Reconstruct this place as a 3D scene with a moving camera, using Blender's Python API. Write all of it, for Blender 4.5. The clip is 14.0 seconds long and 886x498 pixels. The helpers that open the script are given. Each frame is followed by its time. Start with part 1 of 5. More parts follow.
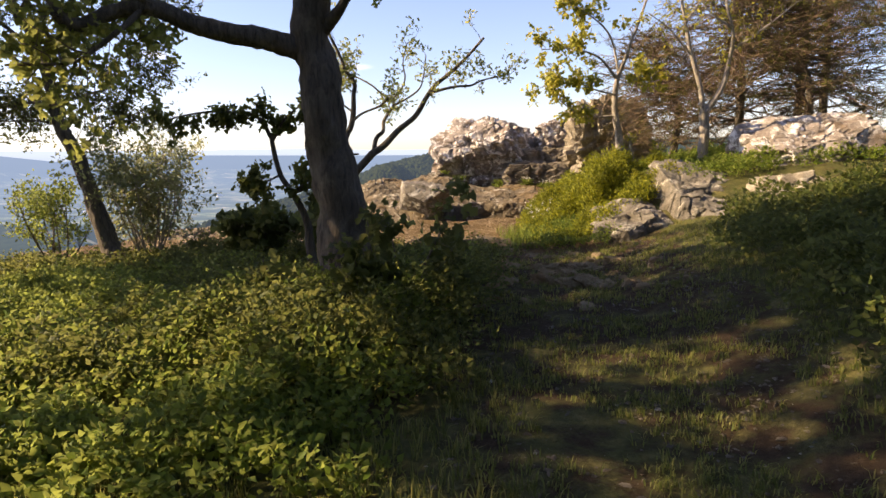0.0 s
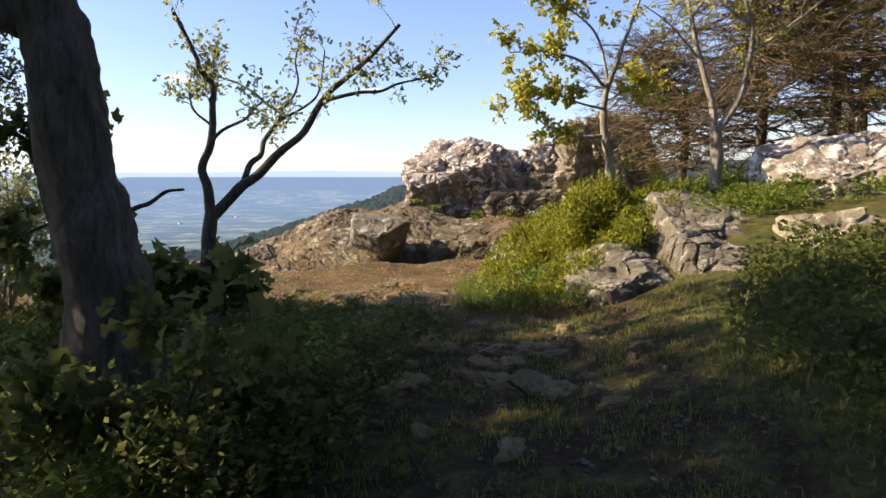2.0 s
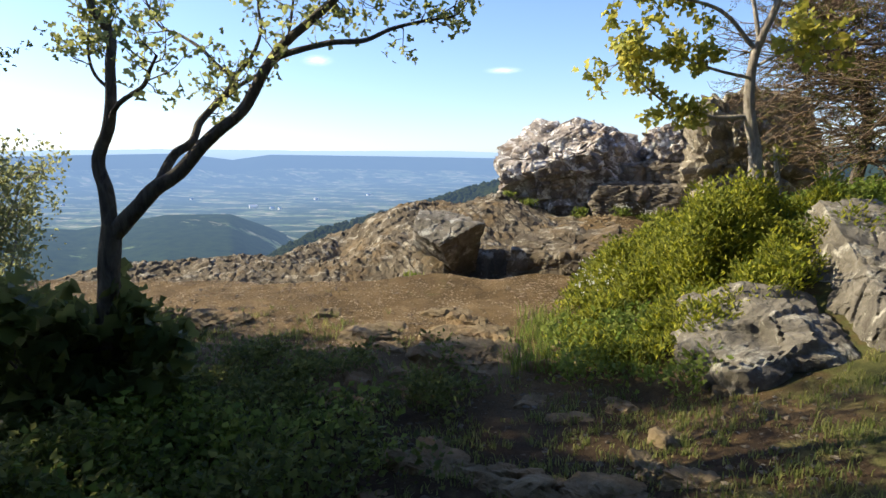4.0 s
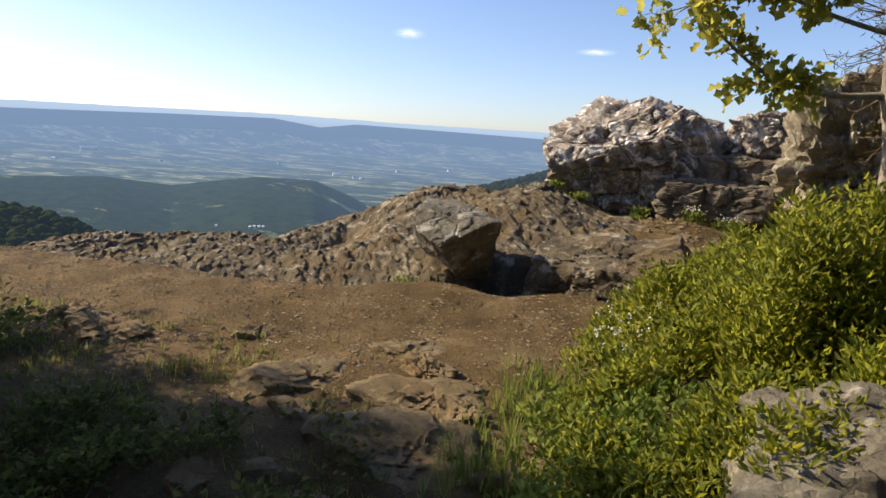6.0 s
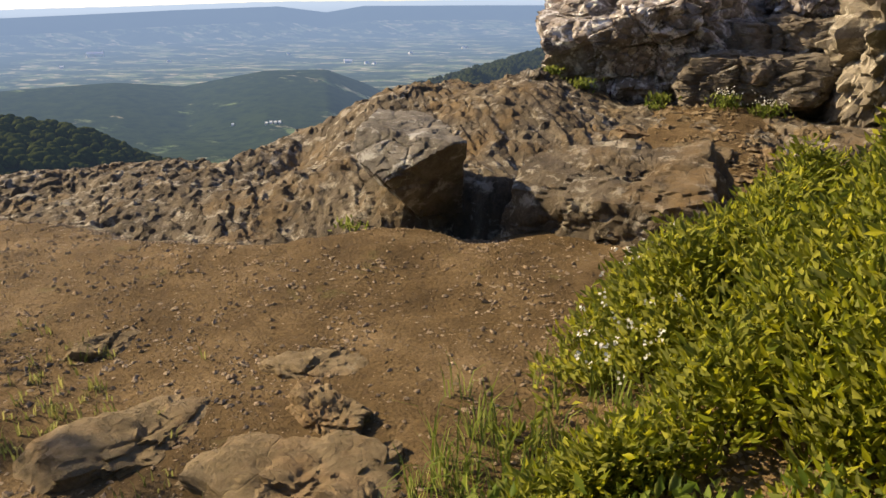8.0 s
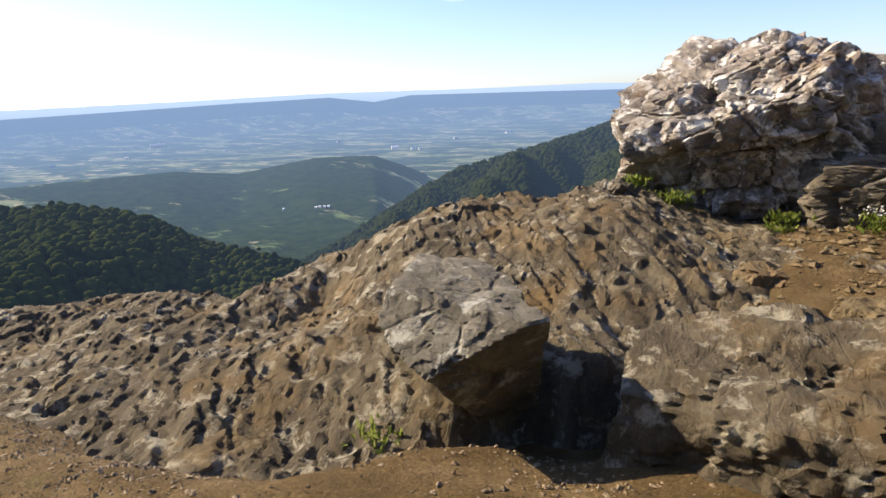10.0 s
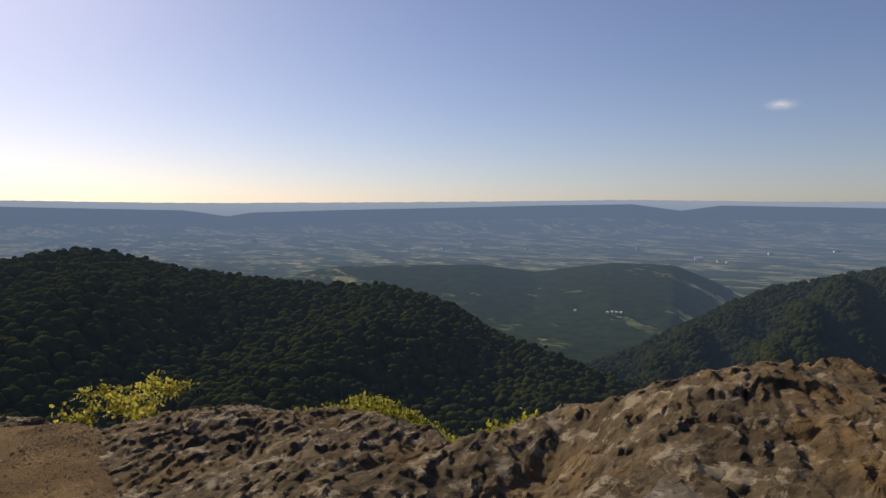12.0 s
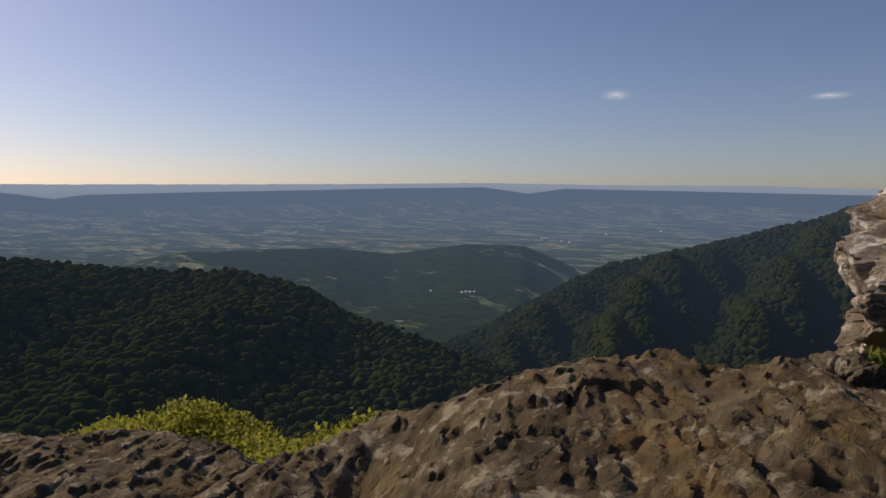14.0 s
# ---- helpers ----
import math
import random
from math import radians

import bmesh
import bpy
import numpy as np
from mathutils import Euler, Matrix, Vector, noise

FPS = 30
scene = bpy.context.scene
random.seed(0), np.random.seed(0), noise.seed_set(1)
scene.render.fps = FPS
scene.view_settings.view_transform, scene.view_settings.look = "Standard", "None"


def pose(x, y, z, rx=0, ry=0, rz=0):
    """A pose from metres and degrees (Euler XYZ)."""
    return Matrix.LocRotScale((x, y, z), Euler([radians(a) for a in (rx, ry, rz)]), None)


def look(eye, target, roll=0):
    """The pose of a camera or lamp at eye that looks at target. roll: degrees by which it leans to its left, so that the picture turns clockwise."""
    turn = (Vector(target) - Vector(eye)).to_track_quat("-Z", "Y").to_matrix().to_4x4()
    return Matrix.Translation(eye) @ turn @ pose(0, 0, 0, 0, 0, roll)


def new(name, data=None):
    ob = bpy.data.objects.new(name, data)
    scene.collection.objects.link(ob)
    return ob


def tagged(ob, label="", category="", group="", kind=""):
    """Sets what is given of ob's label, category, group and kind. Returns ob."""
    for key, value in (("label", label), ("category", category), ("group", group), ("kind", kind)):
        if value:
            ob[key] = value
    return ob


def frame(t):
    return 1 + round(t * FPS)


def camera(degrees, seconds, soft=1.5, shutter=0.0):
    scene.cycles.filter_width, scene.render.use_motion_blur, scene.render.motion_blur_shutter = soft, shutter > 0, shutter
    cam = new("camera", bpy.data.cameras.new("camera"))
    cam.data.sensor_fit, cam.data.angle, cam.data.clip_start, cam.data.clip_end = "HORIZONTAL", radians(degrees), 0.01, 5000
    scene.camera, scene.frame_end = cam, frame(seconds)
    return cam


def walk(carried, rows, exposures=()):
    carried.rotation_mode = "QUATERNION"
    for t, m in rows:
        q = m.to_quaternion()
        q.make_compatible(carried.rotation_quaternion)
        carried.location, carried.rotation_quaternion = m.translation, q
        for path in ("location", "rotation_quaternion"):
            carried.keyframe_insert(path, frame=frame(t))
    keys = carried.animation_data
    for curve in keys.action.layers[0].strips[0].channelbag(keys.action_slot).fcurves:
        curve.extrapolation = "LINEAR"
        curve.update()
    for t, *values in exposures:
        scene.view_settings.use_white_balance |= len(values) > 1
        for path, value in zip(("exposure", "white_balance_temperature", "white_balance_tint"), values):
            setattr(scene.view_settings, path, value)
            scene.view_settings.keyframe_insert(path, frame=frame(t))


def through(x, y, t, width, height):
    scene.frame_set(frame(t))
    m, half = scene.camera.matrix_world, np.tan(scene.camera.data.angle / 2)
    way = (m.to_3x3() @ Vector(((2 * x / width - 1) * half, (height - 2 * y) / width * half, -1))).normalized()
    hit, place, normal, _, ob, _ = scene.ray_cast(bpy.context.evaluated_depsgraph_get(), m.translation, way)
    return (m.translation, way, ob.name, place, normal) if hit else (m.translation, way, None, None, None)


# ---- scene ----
cam = camera(66.8, 14.0)
PATH = [
    (0, (0.686, -0.159, 1.453), (0.556, 1.819, 1.186), -1.5),
    (0.5, (0.867, 0.316, 1.505), (0.72, 2.295, 1.259), -3.0),
    (1, (0.976, 0.878, 1.509), (0.812, 2.861, 1.305), -1.3),
    (1.5, (1.197, 1.383, 1.49), (0.978, 3.358, 1.261), -0.8),
    (2, (1.393, 1.892, 1.523), (1.215, 3.874, 1.321), -1.4),
    (2.5, (1.527, 2.377, 1.555), (1.381, 4.351, 1.265), -1.5),
    (3, (1.628, 2.913, 1.567), (1.303, 4.874, 1.345), 0.3),
    (3.5, (1.67, 3.424, 1.568), (1.261, 5.372, 1.367), 1.4),
    (4, (1.689, 3.86, 1.628), (1.148, 5.769, 1.377), -0.4),
    (4.2, (1.692, 4.036, 1.641), (1.074, 5.922, 1.397), 1.2),
    (6.3, (1.833, 5.907, 1.633), (1.084, 7.728, 1.279), 3.1),
    (6.5, (1.83, 6.073, 1.654), (1.09, 7.885, 1.242), 2.7),
    (7, (1.809, 6.352, 1.671), (1.047, 8.118, 1.122), 0.3),
    (7.2, (1.807, 6.508, 1.67), (1.043, 8.266, 1.101), -0.7),
    (9.3, (1.287, 8.074, 1.855), (0.492, 9.754, 1.116), -2.0),
    (9.5, (1.201, 8.218, 1.846), (0.371, 9.928, 1.223), -2.9),
    (10, (1.006, 8.486, 1.869), (0.088, 10.212, 1.448), -2.8),
    (10.5, (0.851, 8.772, 1.879), (-0.323, 10.355, 1.542), -0.7),
    (11, (0.713, 9.148, 1.922), (-0.702, 10.547, 1.724), 1.1),
    (11.5, (0.582, 9.42, 1.924), (-0.981, 10.663, 1.823), 2.2),
    (12, (0.508, 9.65, 1.949), (-1.077, 10.866, 1.848), 0.3),
    (12.5, (0.438, 9.951, 1.952), (-1.083, 11.246, 1.853), 0.3),
    (13, (0.365, 10.116, 1.945), (-1.066, 11.505, 1.793), 0.5),
    (13.5, (0.283, 10.223, 1.956), (-1.039, 11.715, 1.792), 0.2),
    (14, (0.245, 10.316, 1.953), (-1.044, 11.838, 1.803), 0.3),
]
walk(cam, [(t, look(eye, target, roll)) for t, eye, target, roll in PATH],
     [(0, 1.25, 7800, 18), (2, 1.12, 6900, 13), (3.5, 1.05, 6150, 6), (4.2, 1.05, 6150, 6), (6.4, 0.62, 6900, 10), (7.2, 0.65, 7300, 12), (8.5, 1.0, 7200, 12), (9.6, 1.3, 7150, 13),
      (10.0, 0.95, 6500, 10), (10.5, 0.7, 6400, 8), (11.5, 0.12, 6950, 14), (12.3, -0.47, 7150, 14), (14, -0.56, 7050, 14)])


# ---------------------------------------------------------------- light
SUN_AZ, SUN_EL = 92.0, 33.0   # degrees to the left of straight ahead (+y), and above the horizon
scene.view_settings.exposure = 0.0
world = bpy.data.worlds.new("sky")
scene.world = world
world.use_nodes = True
wn, wl = world.node_tree.nodes, world.node_tree.links
sky = wn.new("ShaderNodeTexSky")
sky.sky_type, sky.sun_disc = "NISHITA", False
sky.sun_elevation, sky.sun_rotation = radians(SUN_EL), radians(-SUN_AZ)
sky.altitude, sky.air_density, sky.dust_density, sky.ozone_density = 900, 1.0, 1.25, 3.0
wn["Background"].inputs[1].default_value = 0.107
cool = wn.new("ShaderNodeMix")
cool.data_type, cool.blend_type = "RGBA", "MULTIPLY"
cool.inputs[0].default_value = 1.0
cool.inputs[7].default_value = (1.0, 0.96, 1.08, 1)
wl.new(sky.outputs[0], cool.inputs[6])
wl.new(cool.outputs[2], wn["Background"].inputs[0])
sun_data = bpy.data.lights.new("sun", "SUN")
sun_data.energy, sun_data.angle, sun_data.color = 5.0, radians(0.55), (1.0, 0.83, 0.58)
sun = new("sun", sun_data)
sun_way = Vector((-math.sin(radians(SUN_AZ)) * math.cos(radians(SUN_EL)), math.cos(radians(SUN_AZ)) * math.cos(radians(SUN_EL)), math.sin(radians(SUN_EL))))
sun.matrix_world = look(sun_way * 60, (0, 0, 0))


# ---------------------------------------------------------------- noise in arrays
def hash3(ix, iy, iz, seed):
    h = (ix.astype(np.int64) * 374761393 + iy.astype(np.int64) * 668265263 + iz.astype(np.int64) * 2147483647 + seed * 974634777) & 0xFFFFFFFF
    h = ((h ^ (h >> 13)) * 1274126177) & 0xFFFFFFFF
    h = ((h ^ (h >> 16)) * 2246822519) & 0xFFFFFFFF
    return h ^ (h >> 15)


def pn(P, seed=0):
    """Smooth noise, about -1 to 1, at the points P (n x 3)."""
    F = np.floor(P)
    f = P - F
    u = f * f * f * (f * (f * 6 - 15) + 10)
    out = np.zeros(len(P))
    for dx in (0, 1):
        for dy in (0, 1):
            for dz in (0, 1):
                h = hash3(F[:, 0] + dx, F[:, 1] + dy, F[:, 2] + dz, seed)
                g = np.stack([(h & 255) / 127.5 - 1, ((h >> 8) & 255) / 127.5 - 1, ((h >> 16) & 255) / 127.5 - 1], 1)
                w = (u[:, 0] if dx else 1 - u[:, 0]) * (u[:, 1] if dy else 1 - u[:, 1]) * (u[:, 2] if dz else 1 - u[:, 2])
                out += w * (g[:, 0] * (f[:, 0] - dx) + g[:, 1] * (f[:, 1] - dy) + g[:, 2] * (f[:, 2] - dz))
    return out * 1.3


def fbm(P, octaves=4, gain=0.5, seed=0):
    out, a, q = np.zeros(len(P)), 1.0, P.copy()
    for i in range(octaves):
        out += a * pn(q, seed + i)
        a *= gain
        q = q * 2.03 + 7.1
    return out


def cells(P, seed=0):
    """The distances to the nearest and second nearest cell point, a random number of the nearest cell, and a slope of its own."""
    F = np.floor(P)
    f1, f2, rnd, tilt = np.full(len(P), 9.0), np.full(len(P), 9.0), np.zeros(len(P)), np.zeros(len(P))
    for dx in (-1, 0, 1):
        for dy in (-1, 0, 1):
            for dz in (-1, 0, 1):
                h = hash3(F[:, 0] + dx, F[:, 1] + dy, F[:, 2] + dz, seed)
                c = np.stack([F[:, 0] + dx + (h & 255) / 255, F[:, 1] + dy + ((h >> 8) & 255) / 255, F[:, 2] + dz + ((h >> 16) & 255) / 255], 1)
                d = np.linalg.norm(P - c, axis=1)
                near = d < f1
                f2 = np.where(near, f1, np.minimum(f2, d))
                rnd = np.where(near, ((h >> 20) & 1023) / 1023, rnd)
                g = np.stack([(h >> 3 & 127) / 63.5 - 1, (h >> 11 & 127) / 63.5 - 1, (h >> 17 & 127) / 63.5 - 1], 1)
                tilt = np.where(near, np.sum((P - c) * g, axis=1), tilt)
                f1 = np.where(near, d, f1)
    return f1, f2, rnd, tilt


def ss(a, b, x):
    t = np.clip((x - a) / (b - a), 0, 1)
    return t * t * (3 - 2 * t)


def unit(v):
    return v / np.maximum(np.linalg.norm(v, axis=-1, keepdims=True), 1e-9)


def xyz(*a):
    return np.stack(np.broadcast_arrays(*a), -1).reshape(-1, 3).astype(float)


# ---------------------------------------------------------------- meshes
def mesh_of(name, V, F, smooth=True):
    """A mesh from arrays of vertices and of faces with one number of corners."""
    V, F = np.asarray(V, np.float32), np.asarray(F, np.int32)
    me, k = bpy.data.meshes.new(name), F.shape[1]
    me.vertices.add(len(V)), me.loops.add(F.size), me.polygons.add(len(F))
    me.vertices.foreach_set("co", V.ravel())
    me.loops.foreach_set("vertex_index", F.ravel())
    me.polygons.foreach_set("loop_start", np.arange(0, F.size, k, dtype=np.int32))
    me.polygons.foreach_set("use_smooth", np.full(len(F), smooth))
    me.update(calc_edges=True)
    me.validate()
    return me


def part(name, V, F, material, parent=None, label="", smooth=True, crease=0):
    me = mesh_of(name, V, F, smooth)
    if crease:
        me.set_sharp_from_angle(angle=radians(crease))
    me.materials.append(material)
    ob = new(name, me)
    ob.parent = parent
    if label:
        ob["label"] = label
    return ob


def thing(name, at, label, category, group="", kind=""):
    ob = new(name)
    ob.empty_display_size = 0.1
    ob.location = at
    return tagged(ob, label, category, group, kind)


def grid_faces(n, m, wrap=False):
    i, j = np.meshgrid(np.arange(n - 1), np.arange(m if wrap else m - 1), indexing="ij")
    k = (j + 1) % m
    return np.stack([i * m + j, (i + 1) * m + j, (i + 1) * m + k, i * m + k], -1).reshape(-1, 4)


# ---------------------------------------------------------------- materials
def material(name):
    m = bpy.data.materials.new(name)
    m.use_nodes = True
    return m, m.node_tree.nodes, m.node_tree.links, m.node_tree.nodes["Principled BSDF"]


def noise_node(n, l, scale, detail=6, rough=0.6, vector=None, distortion=0.0):
    t = n.new("ShaderNodeTexNoise")
    t.inputs["Scale"].default_value, t.inputs["Detail"].default_value = scale, detail
    t.inputs["Roughness"].default_value, t.inputs["Distortion"].default_value = rough, distortion
    if vector is not None:
        l.new(vector, t.inputs["Vector"])
    return t.outputs["Fac"]


def ramp(n, l, fac, *stops):
    r = n.new("ShaderNodeValToRGB")
    el = r.color_ramp.elements
    while len(el) < len(stops):
        el.new(0.5)
    for e, (at, col) in zip(el, stops):
        e.position = at
        e.color = (*col, 1) if not isinstance(col, (int, float)) else (col, col, col, 1)
    l.new(fac, r.inputs[0])
    return r.outputs[0]


def mixed(n, l, a, b, fac, blend="MIX"):
    m = n.new("ShaderNodeMix")
    m.data_type, m.blend_type = "RGBA", blend
    for socket, v in ((m.inputs[6], a), (m.inputs[7], b), (m.inputs[0], fac)):
        if isinstance(v, bpy.types.NodeSocket):
            l.new(v, socket)
        elif isinstance(v, tuple):
            socket.default_value = (*v, 1)
        else:
            socket.default_value = v
    return m.outputs[2]


def bumped(n, l, bsdf, height, strength, distance=0.02):
    b = n.new("ShaderNodeBump")
    b.inputs["Strength"].default_value, b.inputs["Distance"].default_value = strength, distance
    l.new(height, b.inputs["Height"])
    l.new(b.outputs[0], bsdf.inputs["Normal"])


def position(n):
    return n.new("ShaderNodeNewGeometry").outputs["Position"]


def stretched(n, l, vector, scale, rot=(0, 0, 0)):
    m = n.new("ShaderNodeMapping")
    m.inputs["Scale"].default_value = scale
    m.inputs["Rotation"].default_value = [radians(a) for a in rot]
    l.new(vector, m.inputs["Vector"])
    return m.outputs[0]


def rock_material(name, dark, mid, light, lichen, lichen_amount, stain, stain_amount, streak=(1, 1, 1), rot=(0, 0, 0)):
    m, n, l, b = material(name)
    p = position(n)
    q = stretched(n, l, p, streak, rot)
    base = ramp(n, l, noise_node(n, l, 3.2, 9, 0.68, q, 0.6), (0.28, dark), (0.5, mid), (0.74, light))
    fine = noise_node(n, l, 34, 6, 0.7, q)
    base = mixed(n, l, base, ramp(n, l, fine, (0.3, 0.35), (0.7, 1.0)), 0.55, "MULTIPLY")
    spots = ramp(n, l, noise_node(n, l, 5.5, 8, 0.72, p, 0.3), (1 - lichen_amount - 0.03, 0.0), (1 - lichen_amount + 0.05, 1.0))
    base = mixed(n, l, base, lichen, spots)
    rust = ramp(n, l, noise_node(n, l, 1.6, 7, 0.7, p), (1 - stain_amount - 0.08, 0.0), (1 - stain_amount + 0.12, 1.0))
    base = mixed(n, l, base, stain, rust)
    bend = n.new("ShaderNodeTexNoise")
    bend.inputs["Scale"].default_value, bend.inputs["Detail"].default_value = 4.5, 6
    l.new(q, bend.inputs["Vector"])
    wavy = n.new("ShaderNodeVectorMath")
    wavy.operation = "MULTIPLY_ADD"
    l.new(bend.outputs["Color"], wavy.inputs[0]), l.new(q, wavy.inputs[2])
    wavy.inputs[1].default_value = (0.35, 0.35, 0.35)
    net = n.new("ShaderNodeTexVoronoi")
    net.feature = "DISTANCE_TO_EDGE"
    net.inputs["Scale"].default_value = 5.0
    l.new(wavy.outputs[0], net.inputs["Vector"])
    crack = ramp(n, l, net.outputs["Distance"], (0.0, 0.0), (0.045, 1.0))
    here = ramp(n, l, noise_node(n, l, 2.3, 4, 0.6, p), (0.46, 0.0), (0.66, 0.28))
    base = mixed(n, l, base, mixed(n, l, dark, base, crack), here)
    l.new(base, b.inputs["Base Color"])
    b.inputs["Roughness"].default_value = 0.88
    b.inputs["Specular IOR Level"].default_value = 0.25
    h = mixed(n, l, noise_node(n, l, 14, 10, 0.76, q, 0.4), fine, 0.45)
    h = mixed(n, l, h, crack, 0.1)
    bumped(n, l, b, h, 0.9, 0.045)
    return m


ROCK_SHELF = rock_material("shelf_rock", (0.045, 0.035, 0.023), (0.13, 0.104, 0.069), (0.27, 0.222, 0.15), (0.34, 0.31, 0.245), 0.44, (0.175, 0.115, 0.05), 0.41, (1.6, 0.7, 1.0), (0, 0, 35))
ROCK_PALE = rock_material("pale_quartzite", (0.06, 0.05, 0.042), (0.33, 0.285, 0.245), (0.67, 0.63, 0.58), (0.76, 0.74, 0.71), 0.46, (0.19, 0.12, 0.065), 0.40)
ROCK_BLOCK = rock_material("block_rock", (0.06, 0.05, 0.036), (0.165, 0.14, 0.105), (0.31, 0.275, 0.22), (0.36, 0.345, 0.29), 0.40, (0.25, 0.15, 0.07), 0.36)
ROCK_GREY = rock_material("grey_rock", (0.07, 0.062, 0.048), (0.20, 0.18, 0.145), (0.36, 0.335, 0.28), (0.43, 0.41, 0.34), 0.42, (0.13, 0.11, 0.085), 0.36)
ROCK_TAN = rock_material("tan_rock", (0.12, 0.10, 0.07), (0.30, 0.26, 0.19), (0.48, 0.43, 0.34), (0.54, 0.50, 0.40), 0.42, (0.25, 0.17, 0.09), 0.32)

GRAVEL = rock_material("gravel", (0.27, 0.20, 0.13), (0.40, 0.31, 0.21), (0.54, 0.44, 0.32), (0.4, 0.36, 0.3), 0.32, (0.24, 0.155, 0.08), 0.4)
ROCK_BOULDER = rock_material("boulder_rock", (0.075, 0.066, 0.052), (0.21, 0.19, 0.155), (0.38, 0.355, 0.30), (0.46, 0.45, 0.40), 0.43, (0.13, 0.10, 0.065), 0.34)
STONE = rock_material("soil_stone", (0.13, 0.095, 0.05), (0.27, 0.205, 0.115), (0.40, 0.315, 0.19), (0.33, 0.29, 0.2), 0.32, (0.22, 0.135, 0.065), 0.46)


def ground_material():
    m, n, l, b = material("soil_and_grass")
    p = position(n)
    soil = ramp(n, l, noise_node(n, l, 2.2, 8, 0.68, p), (0.3, (0.08, 0.053, 0.024)), (0.5, (0.15, 0.101, 0.046)), (0.72, (0.27, 0.19, 0.10)))
    grit = noise_node(n, l, 55, 5, 0.7, p)
    soil = mixed(n, l, soil, ramp(n, l, grit, (0.32, 0.42), (0.68, 1.15)), 0.6, "MULTIPLY")
    # Leaf litter on the path, darkened further to stand in for tree shade.
    h = n.new("ShaderNodeAttribute")
    h.attribute_name = "shade_litter"
    litter = ramp(n, l, noise_node(n, l, 26, 6, 0.75, p), (0.35, (0.025, 0.016, 0.009)), (0.6, (0.062, 0.04, 0.022)), (0.78, (0.16, 0.11, 0.065)))
    soil = mixed(n, l, soil, litter, h.outputs["Fac"])
    turf = ramp(n, l, noise_node(n, l, 7, 8, 0.7, p), (0.3, (0.035, 0.04, 0.014)), (0.52, (0.085, 0.088, 0.028)), (0.72, (0.17, 0.14, 0.055)))
    a = n.new("ShaderNodeAttribute")
    a.attribute_name = "turf"
    edge = n.new("ShaderNodeMath")
    edge.operation = "ADD"
    l.new(a.outputs["Fac"], edge.inputs[0])
    l.new(ramp(n, l, noise_node(n, l, 3.5, 7, 0.7, p), (0.3, 0.0), (0.7, 0.8)), edge.inputs[1])
    near = mixed(n, l, soil, turf, ramp(n, l, edge.outputs[0], (0.62, 0.0), (0.9, 1.0)))
    l.new(near, b.inputs["Base Color"])
    b.inputs["Roughness"].default_value = 0.95
    b.inputs["Specular IOR Level"].default_value = 0.15
    crumbs = ramp(n, l, noise_node(n, l, 75, 4, 0.6, p, 1.2), (0.5, 0.0), (0.62, 1.0))
    bumped(n, l, b, mixed(n, l, mixed(n, l, grit, noise_node(n, l, 16, 8, 0.7, p), 0.5), crumbs, 0.3), 0.9, 0.025)
    return m


def hazed_material(name, low, high, scale, haze, reach, fields=0.0):
    """Far land: its own colours, under haze painted in as emission that grows with the way out from the summit."""
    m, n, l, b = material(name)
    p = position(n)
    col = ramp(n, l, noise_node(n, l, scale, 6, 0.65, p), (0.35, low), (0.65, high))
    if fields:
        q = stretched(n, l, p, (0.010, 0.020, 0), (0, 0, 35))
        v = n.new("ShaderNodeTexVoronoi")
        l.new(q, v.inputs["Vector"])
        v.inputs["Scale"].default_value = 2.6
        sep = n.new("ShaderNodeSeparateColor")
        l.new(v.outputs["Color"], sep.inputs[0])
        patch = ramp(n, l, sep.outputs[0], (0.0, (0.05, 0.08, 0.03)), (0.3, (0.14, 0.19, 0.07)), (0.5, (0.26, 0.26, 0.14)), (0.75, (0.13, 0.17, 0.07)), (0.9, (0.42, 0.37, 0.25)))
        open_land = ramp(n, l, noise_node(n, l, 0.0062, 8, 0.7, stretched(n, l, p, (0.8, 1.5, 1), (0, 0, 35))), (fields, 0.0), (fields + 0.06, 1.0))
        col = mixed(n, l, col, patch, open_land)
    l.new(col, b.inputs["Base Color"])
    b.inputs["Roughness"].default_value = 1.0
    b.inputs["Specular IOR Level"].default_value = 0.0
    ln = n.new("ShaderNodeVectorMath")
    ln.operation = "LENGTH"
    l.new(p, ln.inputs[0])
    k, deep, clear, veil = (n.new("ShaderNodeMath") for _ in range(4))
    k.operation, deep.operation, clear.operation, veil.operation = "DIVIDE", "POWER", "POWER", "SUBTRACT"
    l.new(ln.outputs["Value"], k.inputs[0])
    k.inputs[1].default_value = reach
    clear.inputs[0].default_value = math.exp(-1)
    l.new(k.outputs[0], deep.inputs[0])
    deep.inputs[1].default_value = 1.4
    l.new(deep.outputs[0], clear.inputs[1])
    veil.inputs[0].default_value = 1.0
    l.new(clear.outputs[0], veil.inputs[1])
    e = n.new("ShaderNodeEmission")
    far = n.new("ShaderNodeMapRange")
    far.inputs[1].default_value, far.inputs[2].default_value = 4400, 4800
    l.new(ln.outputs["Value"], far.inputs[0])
    l.new(mixed(n, l, haze, HAZE_FAR, far.outputs[0]), e.inputs[0])
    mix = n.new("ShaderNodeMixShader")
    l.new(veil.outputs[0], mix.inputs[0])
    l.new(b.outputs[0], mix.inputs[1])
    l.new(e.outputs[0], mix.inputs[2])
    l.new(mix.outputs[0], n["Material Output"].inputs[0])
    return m


